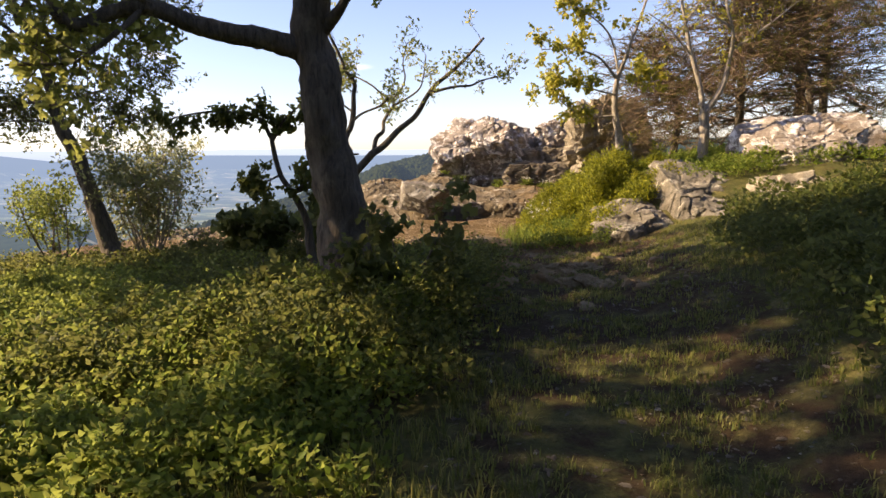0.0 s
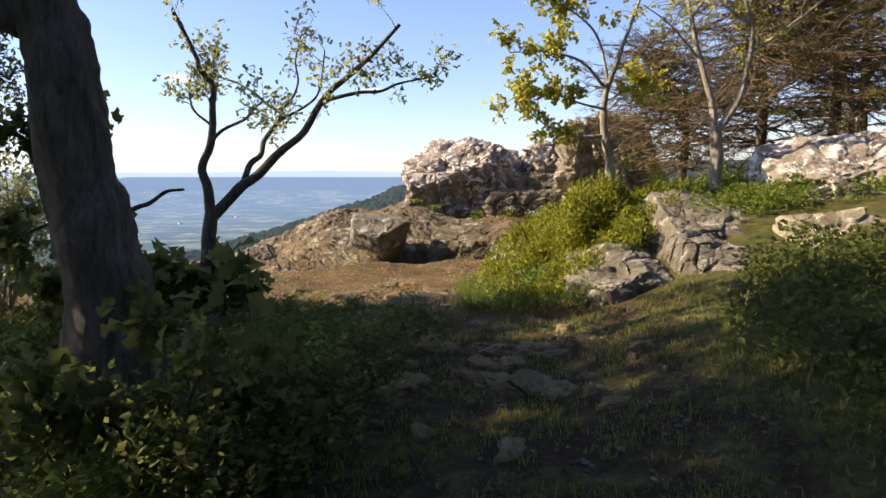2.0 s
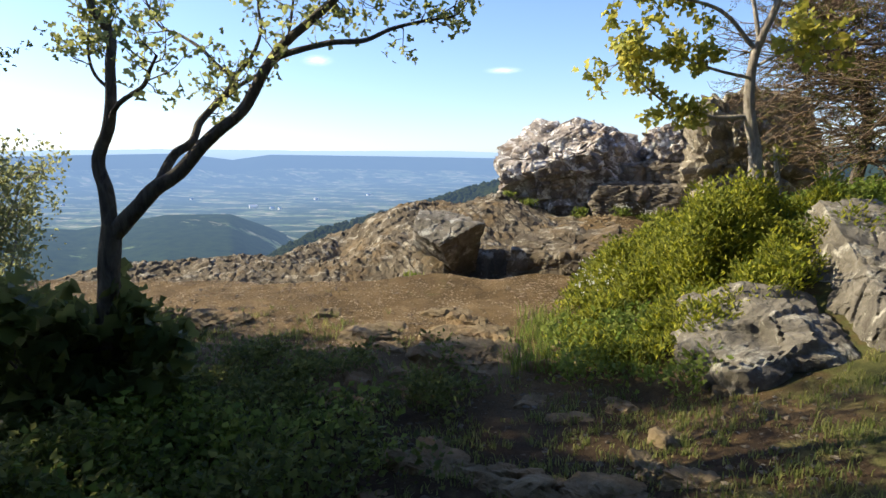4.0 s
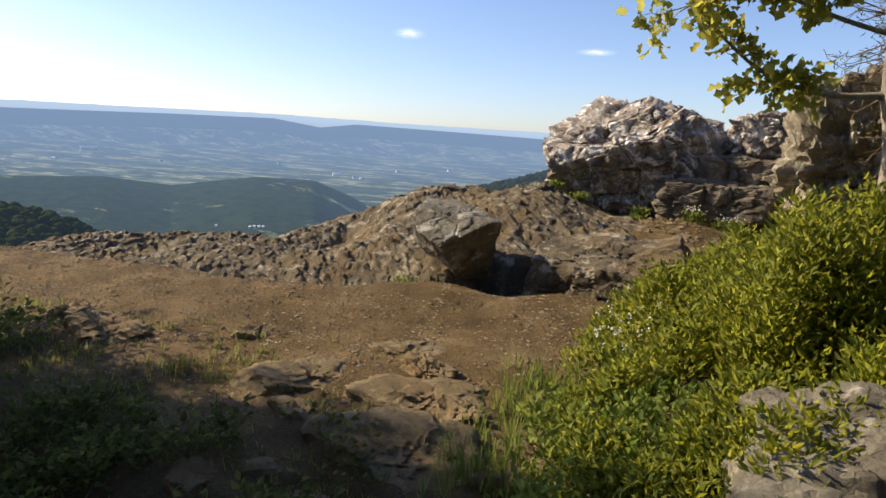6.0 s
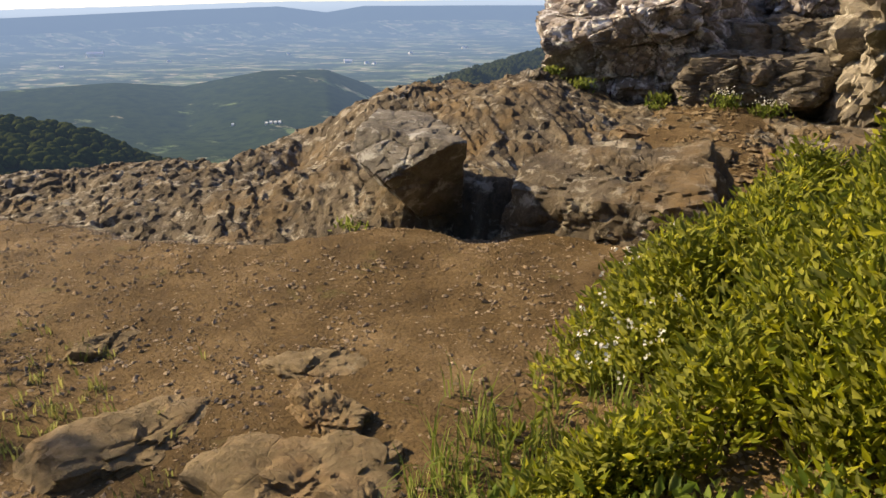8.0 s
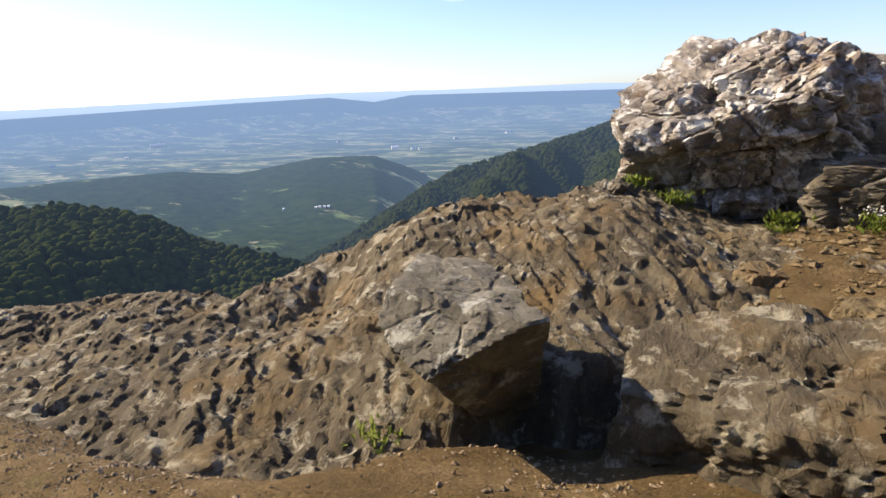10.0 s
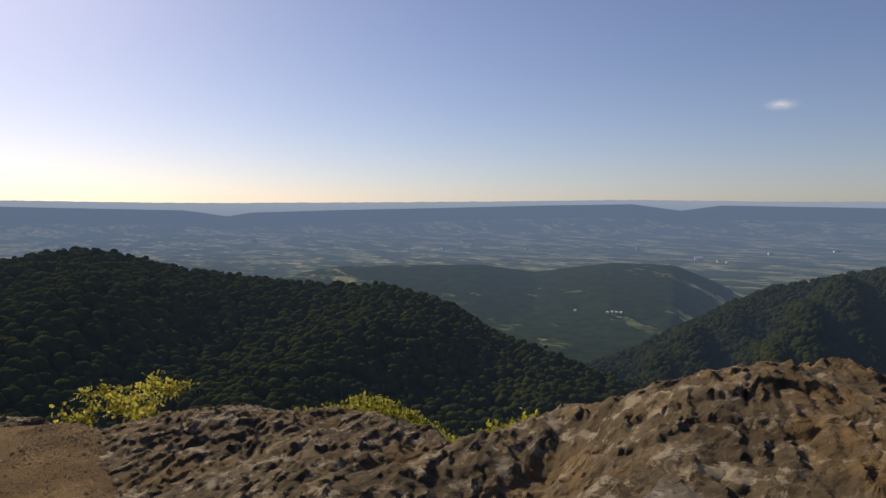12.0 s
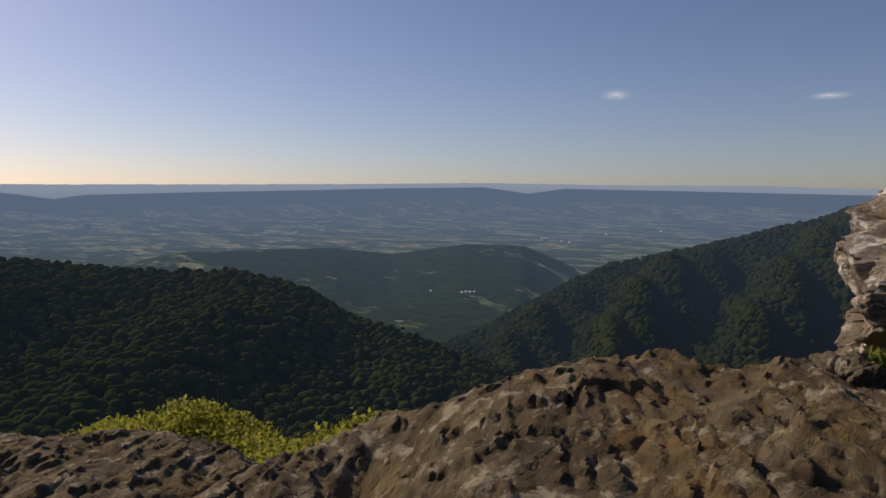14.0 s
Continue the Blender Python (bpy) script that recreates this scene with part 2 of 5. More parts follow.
# Haze colours that the far land itself emits; no air is modelled.
HAZE, HAZE_FAR = (0.16, 0.238, 0.38), (0.36, 0.46, 0.62)
GROUND = ground_material()
VALLEY = hazed_material("hazed_valley_land", (0.02, 0.035, 0.015), (0.05, 0.07, 0.03), 0.02, HAZE, 2900, 0.49)
RIDGE_LAND = hazed_material("hazed_ridge_land", (0.012, 0.022, 0.007), (0.03, 0.044, 0.012), 0.01, HAZE, 2900)
CANOPY = hazed_material("hazed_forest_canopy", (0.016, 0.024, 0.007), (0.05, 0.058, 0.015), 0.25, HAZE, 3000)
CANOPY_FAR = hazed_material("hazed_spur_canopy", (0.012, 0.019, 0.006), (0.034, 0.041, 0.012), 0.2, HAZE, 3000)
WOODS = hazed_material("hazed_far_woods", (0.012, 0.022, 0.007), (0.03, 0.044, 0.012), 0.05, HAZE, 2900, 0.57)


def leaf_material(name, a, b_, c, through=0.45):
    m, n, l, b = material(name)
    g = n.new("ShaderNodeNewGeometry")
    col = ramp(n, l, g.outputs["Random Per Island"], (0.0, a), (0.55, b_), (1.0, c))
    l.new(col, b.inputs["Base Color"])
    b.inputs["Roughness"].default_value = 0.55
    b.inputs["Specular IOR Level"].default_value = 0.16
    t = n.new("ShaderNodeBsdfTranslucent")
    l.new(mixed(n, l, col, (1.0, 0.95, 0.35), 0.18), t.inputs[0])
    mix = n.new("ShaderNodeMixShader")
    mix.inputs[0].default_value = through
    l.new(b.outputs[0], mix.inputs[1])
    l.new(t.outputs[0], mix.inputs[2])
    l.new(mix.outputs[0], n["Material Output"].inputs[0])
    return m


LEAF_OAK = leaf_material("oak_leaf", (0.07, 0.10, 0.02), (0.15, 0.19, 0.035), (0.25, 0.27, 0.06), 0.58)
LEAF_YOUNG = leaf_material("pale_young_leaf", (0.13, 0.16, 0.05), (0.22, 0.26, 0.08), (0.36, 0.37, 0.14), 0.55)
LEAF_YELLOW = leaf_material("young_oak_leaf", (0.16, 0.18, 0.02), (0.32, 0.32, 0.04), (0.48, 0.41, 0.06), 0.62)
LEAF_BUSH = leaf_material("shrub_leaf", (0.06, 0.09, 0.006), (0.19, 0.22, 0.010), (0.38, 0.37, 0.016), 0.5)
LEAF_HERB = leaf_material("herb_leaf", (0.05, 0.09, 0.012), (0.105, 0.17, 0.02), (0.20, 0.26, 0.035), 0.5)
# Dark-leaved plants, with the colour lowered further for shade on the undergrowth.
LEAF_DARK_SHADED = leaf_material("dark_shaded_leaf", (0.022, 0.038, 0.009), (0.05, 0.075, 0.014), (0.12, 0.145, 0.03))
LEAF_GREY = leaf_material("grey_green_leaf", (0.14, 0.16, 0.075), (0.24, 0.27, 0.13), (0.34, 0.36, 0.20), 0.5)
NEEDLE = leaf_material("needle", (0.05, 0.06, 0.014), (0.10, 0.105, 0.022), (0.2, 0.17, 0.04), 0.2)
GRASS = leaf_material("grass_blade", (0.06, 0.088, 0.016), (0.13, 0.16, 0.038), (0.27, 0.25, 0.09))
PETAL = leaf_material("white_petal", (0.7, 0.7, 0.68), (0.8, 0.8, 0.78), (0.85, 0.85, 0.82))


def bark_material(name, dark, light, scale=9):
    m, n, l, b = material(name)
    q = stretched(n, l, position(n), (1, 1, 0.22))
    f = noise_node(n, l, scale * 3, 9, 0.72, q, 0.8)
    col = ramp(n, l, f, (0.32, dark), (0.66, light))
    moss = ramp(n, l, noise_node(n, l, 4, 7, 0.7, position(n)), (0.56, 0.0), (0.68, 0.7))
    l.new(mixed(n, l, col, tuple(1.5 * v for v in light), moss), b.inputs["Base Color"])
    b.inputs["Roughness"].default_value = 0.92
    bumped(n, l, b, f, 1.0, 0.03)
    return m


BARK = bark_material("oak_bark", (0.045, 0.036, 0.028), (0.21, 0.175, 0.13))
BARK_PALE = bark_material("pale_bark", (0.15, 0.13, 0.105), (0.44, 0.39, 0.32))
TWIG_DEAD = bark_material("dead_twig", (0.10, 0.065, 0.04), (0.25, 0.18, 0.115))


# ---------------------------------------------------------------- the lie of the land
CREST_LEFT = ((20, -19), (33.1, -14.4), (38, -12.6), (42.1, -11.2), (44.3, -10.6), (46.9, -9.7), (51, -7.4), (53.8, -6.5), (57, -6.0), (63.3, -5.6), (66.9, -5.2), (70.3, -4.5), (74.7, -3.7), (79.1, -2.8), (81.4, -2.9), (86, -3.6), (110, -3))
CREST_RIGHT = ((-60, 2.3), (0, 1.2), (9.1, -0.4), (11, -1.3), (13, -1.8), (15.6, -2.6), (21, -4.0), (25.5, -5.1), (28.5, -6.4), (32.7, -8.7), (36.5, -10.8), (41, -12.6), (46, -14.5), (52, -17))
LOW_HILLS = ((20, -8.5), (28.5, -5.9), (30.4, -5.0), (33.2, -3.9), (38, -3.8), (44.3, -4.7), (49.1, -4.15), (61.6, -4.35), (65.3, -5.1), (72, -6.8))
RIDGE = ((-20, -0.1), (9.3, 0.43), (21, 0.71), (30, 0.88), (33, 0.46), (36.7, 0.98), (44.3, 0.85), (52.1, 0.62), (60.3, 0.4), (68.3, 0.12), (70.2, -0.2), (72, 0.08), (73.6, 0.27), (90, 0.5))
FAR_RIDGE = ((-20, 0.6), (9.3, 0.9), (15, 1.15), (25.5, 1.2), (36.7, 1.37), (52, 1.16), (73.6, 0.87), (90, 0.9))


def along(table, az):
    return np.interp(az, [a for a, _ in table], [b for _, b in table])


def far_land(az, r):
    """Height of the far land by degrees left of straight ahead and metres out."""
    x, y = -np.sin(np.radians(az)) * r, np.cos(np.radians(az)) * r
    bump = fbm(xyz(x, y, 0 * x) / 90, 4, 0.5, 3).reshape(np.shape(x))
    z = -147 + 2.5 * bump + 60 * ss(2600, 4300, r)
    t = lambda table: np.tan(np.radians(along(table, az)))
    rc = 430 - 60 * ss(60, 34, az)
    crest = 2 + rc * t(CREST_LEFT)
    left = np.where(r < rc, crest + (r - rc) * 0.17 - 14 * ss(rc - 30, 200, r) + 7 * np.sin(az * 0.3 + r / 38) * ss(rc - 20, rc - 110, r), crest - (r - rc) * 0.45) + bump * 2.5 - 3.5
    z = np.maximum(z, np.where(az > 12, left, -999))
    rc = np.interp(az, (-60, 8, 20, 38, 50), (900, 820, 740, 620, 560))
    crest = 2 + rc * t(CREST_RIGHT)
    face = crest + (r - rc) * np.interp(az, (0, 20, 36), (0.22, 0.13, 0.05)) + (13 * np.sin(az * 0.62 + r / 85) + 5 * np.sin(az * 1.7 - r / 40)) * ss(rc, rc - 120, r)
    z = np.maximum(z, np.where(r < rc, face, crest - (r - rc) * 0.4) + bump * 2 - 4 - 900 * ss(40, 70, az))
    crest = 2 + 1350 * t(LOW_HILLS)
    z = np.maximum(z, crest - np.abs(r - 1350) * 0.12 - 400 * ss(20, 8, az) - 400 * ss(70, 85, az))
    crest = 2 + 4250 * t(RIDGE)
    z = np.maximum(z, crest - np.maximum(0, 4250 - r) * 0.42 - np.maximum(0, r - 4250) * 0.5)
    z = np.maximum(z, 2 + 4840 * t(FAR_RIDGE) - np.abs(r - 4840) * 0.6 + 3 * bump)
    return z


def edge_line(x):
    """How far ahead the summit's rim lies at x."""
    y = 12.95 - 1.25 * np.maximum(0, -4.6 - x)
    y = y - 0.3 * np.exp(-((x + 3.0) / 0.16) ** 2)
    y = y + 0.8 * ss(-3.08, -2.8, x) + 0.75 * ss(-2.4, -1.2, x) + 2.2 * ss(-0.6, 0.8, x)
    return y


def soil(x, y):
    """Height of the trodden and grown ground on the summit."""
    z = 0.31 + 0.05 * ss(3, 7, y) + 0.11 * ss(8, 10.8, y) - 0.065 * np.maximum(0, -x - 1.2)
    foot = 1.75 - 0.55 * ss(7.2, 9.4, y) + 1.0 * ss(10.6, 11.6, y)
    slope = 0.27 + 0.20 * ss(7.2, 9.6, y)
    rise = np.maximum(0, x - foot) * slope
    z = z + 0.95 * np.tanh(rise / 0.95)
    z = z + (0.25 * ss(11.6, 12.6, y) + 0.13 * ss(12, 14, y)) * ss(0.2, 1.1, x) * ss(2.8, 1.6, x)
    q = xyz(x, y, 0 * x)
    z = z + (0.035 * fbm(q * 0.9, 3, 0.5, 11) + 0.012 * fbm(q * 5, 3, 0.5, 12)).reshape(np.shape(x))
    return z


def shelf(x, y):
    """Height of the bare rock of the summit's edge."""
    q = xyz(x, y, 0 * x)
    rim = np.interp(x, (-9, -7, -5.2, -3.75, -3.3, -3.12, -2.97, -2.24, -2.0, -1.64, -1.37, -0.95, -0.62, -0.1, 0.6, 3),
                    (-0.6, -0.22, 0.18, 0.34, 0.36, 0.2, 0.48, 0.70, 0.87, 1.0, 1.06, 1.03, 1.09, 1.05, 0.83, 0.72))
    left = 0.3 * ss(10.3, 11, y) + 0.7 * ss(11.4, 12.8, y)
    front = 0.45 * ss(10.6, 11.5, y) * ss(-2.6, -1.4, x)
    right = front + (1 - front) * ss(12.7 - ss(-2.6, -1.4, x), 13.35, y)
    k = ss(-2.9, -2.2, x)
    z = 0.29 - 0.02 * np.maximum(0, -x - 4)
    z = z + (rim - z) * (left * (1 - k) + right * k)
    z = z - 0.6 * np.exp(-((x - 0.15) / 0.36) ** 4 - ((y - 11.0) / 0.45) ** 4)
    z = z - 0.1 * ss(-2.6, -4.2, x) * ss(11.6, 10.4, y) - 0.6 * ss(10.0, 9.5, y)
    u = np.stack([q[:, 0] * 0.8 + q[:, 1] * 0.6, -q[:, 0] * 0.6 + q[:, 1] * 0.8, q[:, 2]], 1)
    warp = 0.25 * pn(q * 1.3, 21)
    f1, f2, rnd, t1 = cells(np.stack([u[:, 0] * 3.0 + warp, u[:, 1] * 1.5 + warp, u[:, 2]], 1), 5)
    g1, g2, rn2, t2 = cells(np.stack([u[:, 0] * 7.5 + warp * 2, u[:, 1] * 3.4, u[:, 2]], 1), 6)
    d = 0.026 * (rnd - 0.5) + 0.024 * t1 - 0.010 * np.clip(1 - (f2 - f1) / 0.06, 0, 1) + 0.016 * (rn2 - 0.5) + 0.015 * t2 - 0.006 * np.clip(1 - (g2 - g1) / 0.08, 0, 1)
    k1, k2, rn3, t3 = cells(np.stack([u[:, 0] * 17 + warp * 3, u[:, 1] * 6, u[:, 2]], 1), 7)
    lie = 0.06 * fbm(q * 1.1, 3, 0.5, 9) + 0.09 * pn(u * (1.3, 0.7, 1), 14)
    d = d + 0.02 * (rn3 - 0.5) + 0.02 * t3 + lie * 0.5 + 0.5 * np.floor(lie / 0.045) * 0.045 + 0.014 * np.abs(pn(u * (10, 2.0, 1), 33))
    d = d + 0.016 * fbm(q * 8, 4, 0.6, 44)
    return z + d.reshape(np.shape(x))


def rock_line(x):
    """How far ahead bare rock begins at x."""
    return np.interp(x, (-9, -5, -3.75, -2.6, -2, -1.2, -0.8, -0.45, -0.1, 0.3, 0.5, 0.7, 3), (10.9, 10.5, 10.25, 10.2, 10.05, 10.05, 10.15, 10.5, 10.85, 10.9, 11.2, 14.0, 14.5))


def drop(x, y):
    """Metres past the rim."""
    return y - edge_line(x)


def build_ground():
    az = np.radians(np.concatenate([np.arange(-10, 100, 0.25), np.arange(100, 350, 1.6)]))
    r = np.concatenate([np.arange(0.05, 13, 0.075), 13 * 1.042 ** np.arange(0, 139), np.linspace(4050, 4870, 30)])
    A, R = np.meshgrid(az, r)
    cx, cy = 0.8, 6.5
    X, Y = cx - np.sin(A) * R, cy + np.cos(A) * R
    near = land(X, Y)
    deg = (np.degrees(np.arctan2(-X, Y)) + 70) % 360 - 70
    far = far_land(np.clip(deg, -60, 110), np.hypot(X, Y))
    behind = ss(110, 150, deg) + ss(-20, -60, deg)
    far = np.where(behind > 0, far * (1 - behind) + behind * (-0.05 * R), far)
    w = ss(25, 190, R)
    Z = near * (1 - w) + far * w
    turf = 1.0 * ss(0.2, -1.0, X + 0.1 * (Y - 4)) * ss(7.6, 6.2, Y) + ss(7.4, 5.6, Y) * (0.25 + 0.18 * ss(2.2, 1.2, X) * ss(4.5, 2.5, Y)) + 0.6 * ss(1.9, 2.6, X - 0.3 * ss(9, 7, Y)) + 0.5 * ss(-2.2, -3.6, X) * ss(10, 8, Y) + 0.25 * ss(-0.6, -2, X) * ss(9.2, 8.2, Y)
    me = mesh_of("ground", xyz(X, Y, Z), grid_faces(len(r), len(az), True))
    at = me.attributes.new("turf", "FLOAT", "POINT")
    at.data.foreach_set("value", np.clip(turf, 0, 1).astype(np.float32).ravel())
    # Where the soil takes the litter and its painted-in shade.
    at = me.attributes.new("shade_litter", "FLOAT", "POINT")
    at.data.foreach_set("value", (ss(7.9, 6.6, Y + 0.25 * pn(xyz(X, Y, 0 * X), 77).reshape(X.shape)) * 0.9).astype(np.float32).ravel())
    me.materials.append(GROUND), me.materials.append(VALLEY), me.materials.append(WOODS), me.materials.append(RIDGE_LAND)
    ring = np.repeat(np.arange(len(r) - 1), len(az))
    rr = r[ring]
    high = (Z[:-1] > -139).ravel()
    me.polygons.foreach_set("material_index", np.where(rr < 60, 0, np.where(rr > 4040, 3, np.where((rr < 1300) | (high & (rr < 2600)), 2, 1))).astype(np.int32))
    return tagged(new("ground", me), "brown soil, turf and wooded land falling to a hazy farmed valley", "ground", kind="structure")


def build_shelf():
    x, y = np.arange(-8, 3.2, 0.019), np.arange(9.6, 16.6, 0.019)
    X, Y = np.meshgrid(x, y, indexing="ij")
    d = drop(X, Y)
    q = xyz(X, Y, 0 * X)
    d = d + 0.16 * fbm(q * 1.8, 3, 0.5, 40).reshape(X.shape)
    Z = shelf(X, Y)
    Z = Z - 0.22 * ss(-0.35, 0.05, d) - 3.2 * ss(0, 0.9, d) - 0.35 * np.maximum(0, d - 0.5)
    part_ob = part("rock_ledge", xyz(X, Y, Z), grid_faces(len(x), len(y)), ROCK_SHELF, crease=34)
    return tagged(part_ob, "weathered brown bedrock ledge at the cliff's edge", "rock ledge", kind="structure")


build_shelf()


# ---------------------------------------------------------------- rocks
def ico(level):
    bm = bmesh.new()
    bmesh.ops.create_icosphere(bm, subdivisions=level, radius=1)
    V = np.array([v.co[:] for v in bm.verts])
    F = np.array([[v.index for v in f.verts] for f in bm.faces])
    bm.free()
    return V, F


ICO = {k: ico(k) for k in (1, 2, 3, 5, 6, 7)}


def rock_shape(size, planes, level=5, rough=0.05, block=0.06, grain=3.0, seed=0, round_off=0.04, cuts=10):
    """A rock cut by planes (direction, distance) out of a bulk of the given half sizes, then weathered."""
    D, F = ICO[level]
    size = np.array(size)
    V = D / (np.sum(np.abs(D / 1.0) ** 3.2, axis=1) ** (1 / 3.2))[:, None] * size
    rng = np.random.default_rng(900 + seed)
    for nrm in unit(rng.normal(size=(cuts, 3))):
        planes = [*planes, (*nrm, float((V @ nrm).max() * rng.uniform(0.72, 0.9)))]
    for nx, ny, nz, h in planes:
        nrm = np.array((nx, ny, nz)) / np.linalg.norm((nx, ny, nz))
        over = V @ nrm - h
        over = np.where(over > 0, over, 0)
        ln = np.maximum(V @ nrm, 1e-6)
        V = V * (1 - over / ln * (1 - round_off))[:, None]
    N = V / np.linalg.norm(V, axis=1)[:, None]
    q = V + seed * 3.7
    f1, f2, rnd, t1 = cells(q * grain + 0.35 * pn(q * 2, seed)[:, None], seed + 1)
    g1, g2, rn2, t2 = cells(q * grain * 2.6, seed + 2)
    s = size.mean()
    off = 0.9 * block * (rnd - 0.5) + 0.8 * block * t1 - 0.6 * block * np.clip(1 - (f2 - f1) / 0.06, 0, 1) + 0.4 * block * (rn2 - 0.5) + 0.4 * block * t2 - 0.25 * block * np.clip(1 - (g2 - g1) / 0.09, 0, 1)
    k1, k2, rn3, t3 = cells(q * grain * 6.5, seed + 3)
    off = off + 0.14 * block * (rn3 - 0.5) + 0.22 * block * t3
    off = off + rough * fbm(q * 2.4 / max(s, 0.2), 4, 0.5, seed + 4)
    return V + N * off[:, None], F


def turned(V, rz=0, rx=0, ry=0):
    return V @ np.array(Euler((radians(rx), radians(ry), radians(rz))).to_matrix()).T


def rock(name, at, size, planes, mat, label, rz=0, category="rock", group="", **kw):
    V, F = rock_shape(size, planes, **kw)
    ob = part(name, turned(V, rz), F, mat, crease=32)
    ob.location = at
    return tagged(ob, label, category, group)


# the split boulder with its hollow
rock("boulder", (-0.32, 11.2, 0.75), (0.64, 0.64, 0.56),
     [(0.062, -0.106, 1, 0.27), (-0.013, -0.186, 0.197, 0.316), (0.6, -0.5, -0.55, 0.25), (-0.45, -0.45, -0.6, 0.226), (-1, -0.2, 0.15, 0.41), (0, 1, 0.2, 0.42), (0.7, 0.6, 0.2, 0.27)],
     ROCK_BOULDER, "grey-brown boulder with a sloping top and a dark undercut", level=6, rough=0.022, block=0.026, grain=3.0, seed=3, round_off=0.02, cuts=2)
rock("rock_block", (1.07, 11.42, 0.48), (0.84, 0.62, 0.46), [(-0.05, -0.22, 1, 0.33), (-1, -0.15, 0.12, 0.72), (-0.22, -1, 0.2, 0.55), (0.5, -1, 0.3, 0.7)],
     ROCK_SHELF, "weathered rock block beside the boulder's hollow", level=6, rough=0.05, block=0.032, grain=3.2, seed=8, cuts=6)
# the pale crag
crag = thing("crag", (0.72, 15.35, 0.9), "pale pinkish-grey quartzite crag with overhanging base", "rock")


def crag_part(name, at, size, planes, label="", **kw):
    V, F = rock_shape(size, planes, **kw)
    ob = part(name, V, F, ROCK_PALE, crag, label, crease=32)
    ob.location = np.array(at) - np.array(crag.location)
    return ob


crag_part("main_block", (0.64, 15.12, 1.50), (1.3, 1.15, 0.85),
          [(-0.25, -0.5, 1, 0.60), (-1, -0.1, 0.05, 1.16), (0.0, -0.85, -0.5, 0.74), (-0.3, -1, 0.3, 0.94), (0.7, -0.5, 0.5, 0.95), (-0.55, 0, 0.8, 0.97)], level=7, rough=0.07, block=0.11, grain=2.1, seed=5, round_off=0.03, cuts=16)
crag_part("cap_block", (0.92, 15.1, 1.99), (0.7, 0.6, 0.36), [(-0.4, -0.3, 1, 0.27), (0.5, -0.2, 1, 0.24)], level=6, rough=0.05, block=0.08, grain=2.6, seed=15)
foot = crag_part("foot_block", (-0.36, 14.15, 1.0), (0.2, 0.22, 0.15), [(-0.5, -0.5, 1, 0.13)], level=5, rough=0.04, block=0.05, grain=4, seed=16)
foot.data.materials[0] = ROCK_BLOCK
crag_part("side_block", (2.2, 15.35, 1.9), (0.42, 0.5, 0.36), [(-0.2, -0.2, 1, 0.3), (0, -1, 0.2, 0.4)], "brown-topped side block", level=6, rough=0.06, block=0.09, grain=2.5, seed=25)
rock("ledge_block", (1.72, 14.45, 1.08), (0.82, 0.5, 0.30), [(0, -0.1, 1, 0.25), (0, -1, 0.1, 0.4), (-1, -0.1, 0.1, 0.72)],
     ROCK_BLOCK, "brown squared rock ledge below the crag", group="ledges", level=6, rough=0.04, block=0.06, grain=2.6, seed=21)
rock("ledge_block", (2.02, 14.85, 1.4), (0.85, 0.5, 0.26), [(0, -0.1, 1, 0.22), (0, -1, 0.1, 0.4)],
     ROCK_BLOCK, "brown squared rock ledge below the crag", group="ledges", level=6, rough=0.04, block=0.06, grain=2.6, seed=22)
rock("rock_pillar", (3.15, 14.2, 1.5), (0.95, 0.8, 1.2), [(0.1, -1, 0.1, 0.55), (-1, -0.2, 0.12, 0.66), (-0.15, -0.1, 1, 0.98)],
     ROCK_TAN, "tan fissured rock pillar behind a young oak", level=6, rough=0.08, block=0.2, grain=2.4, seed=31, cuts=8)
# rocks on the bank
rock("bank_rock", (3.2, 8.4, 0.65), (0.98, 1.25, 0.98), [(0.12, -0.33, 1, 0.40), (-1, -0.1, 0.3, 0.36), (0.75, -0.15, 0.7, 0.74), (0, -1, 0.3, 0.98), (0.1, 1, 0.2, 0.98), (-0.55, -0.75, 0.5, 0.72)],
     ROCK_GREY, "large grey lichened rock slab among shrubs", level=7, rough=0.10, block=0.05, grain=1.5, seed=41, round_off=0.02, cuts=5)
rock("bank_rock", (2.46, 7.88, 0.44), (0.64, 0.55, 0.5), [(-0.35, -0.3, 1, 0.36), (-0.9, -0.3, 0.3, 0.48), (0, -1, 0.35, 0.44), (0.4, -0.3, 1, 0.4)],
     ROCK_GREY, "low grey rock at the slab's foot", rz=12, level=6, rough=0.06, block=0.04, grain=2.2, seed=42, round_off=0.02, cuts=3)
rock("bank_rock", (5.0, 9.4, 1.3), (0.95, 0.7, 0.66), [(-0.25, -0.6, 1, 0.40), (0, -1, 0.3, 0.5), (-1, -0.3, 0.2, 0.72)],
     ROCK_PALE, "pale whitish rock below dead conifer branches", level=6, rough=0.06, block=0.07, grain=1.8, seed=43, cuts=4)
rock("bank_rock", (4.25, 7.95, 0.88), (0.55, 0.4, 0.28), [(-0.1, -0.5, 1, 0.18)],
     ROCK_TAN, "low yellowish rock on the bank", level=5, rough=0.05, block=0.06, grain=3, seed=44)


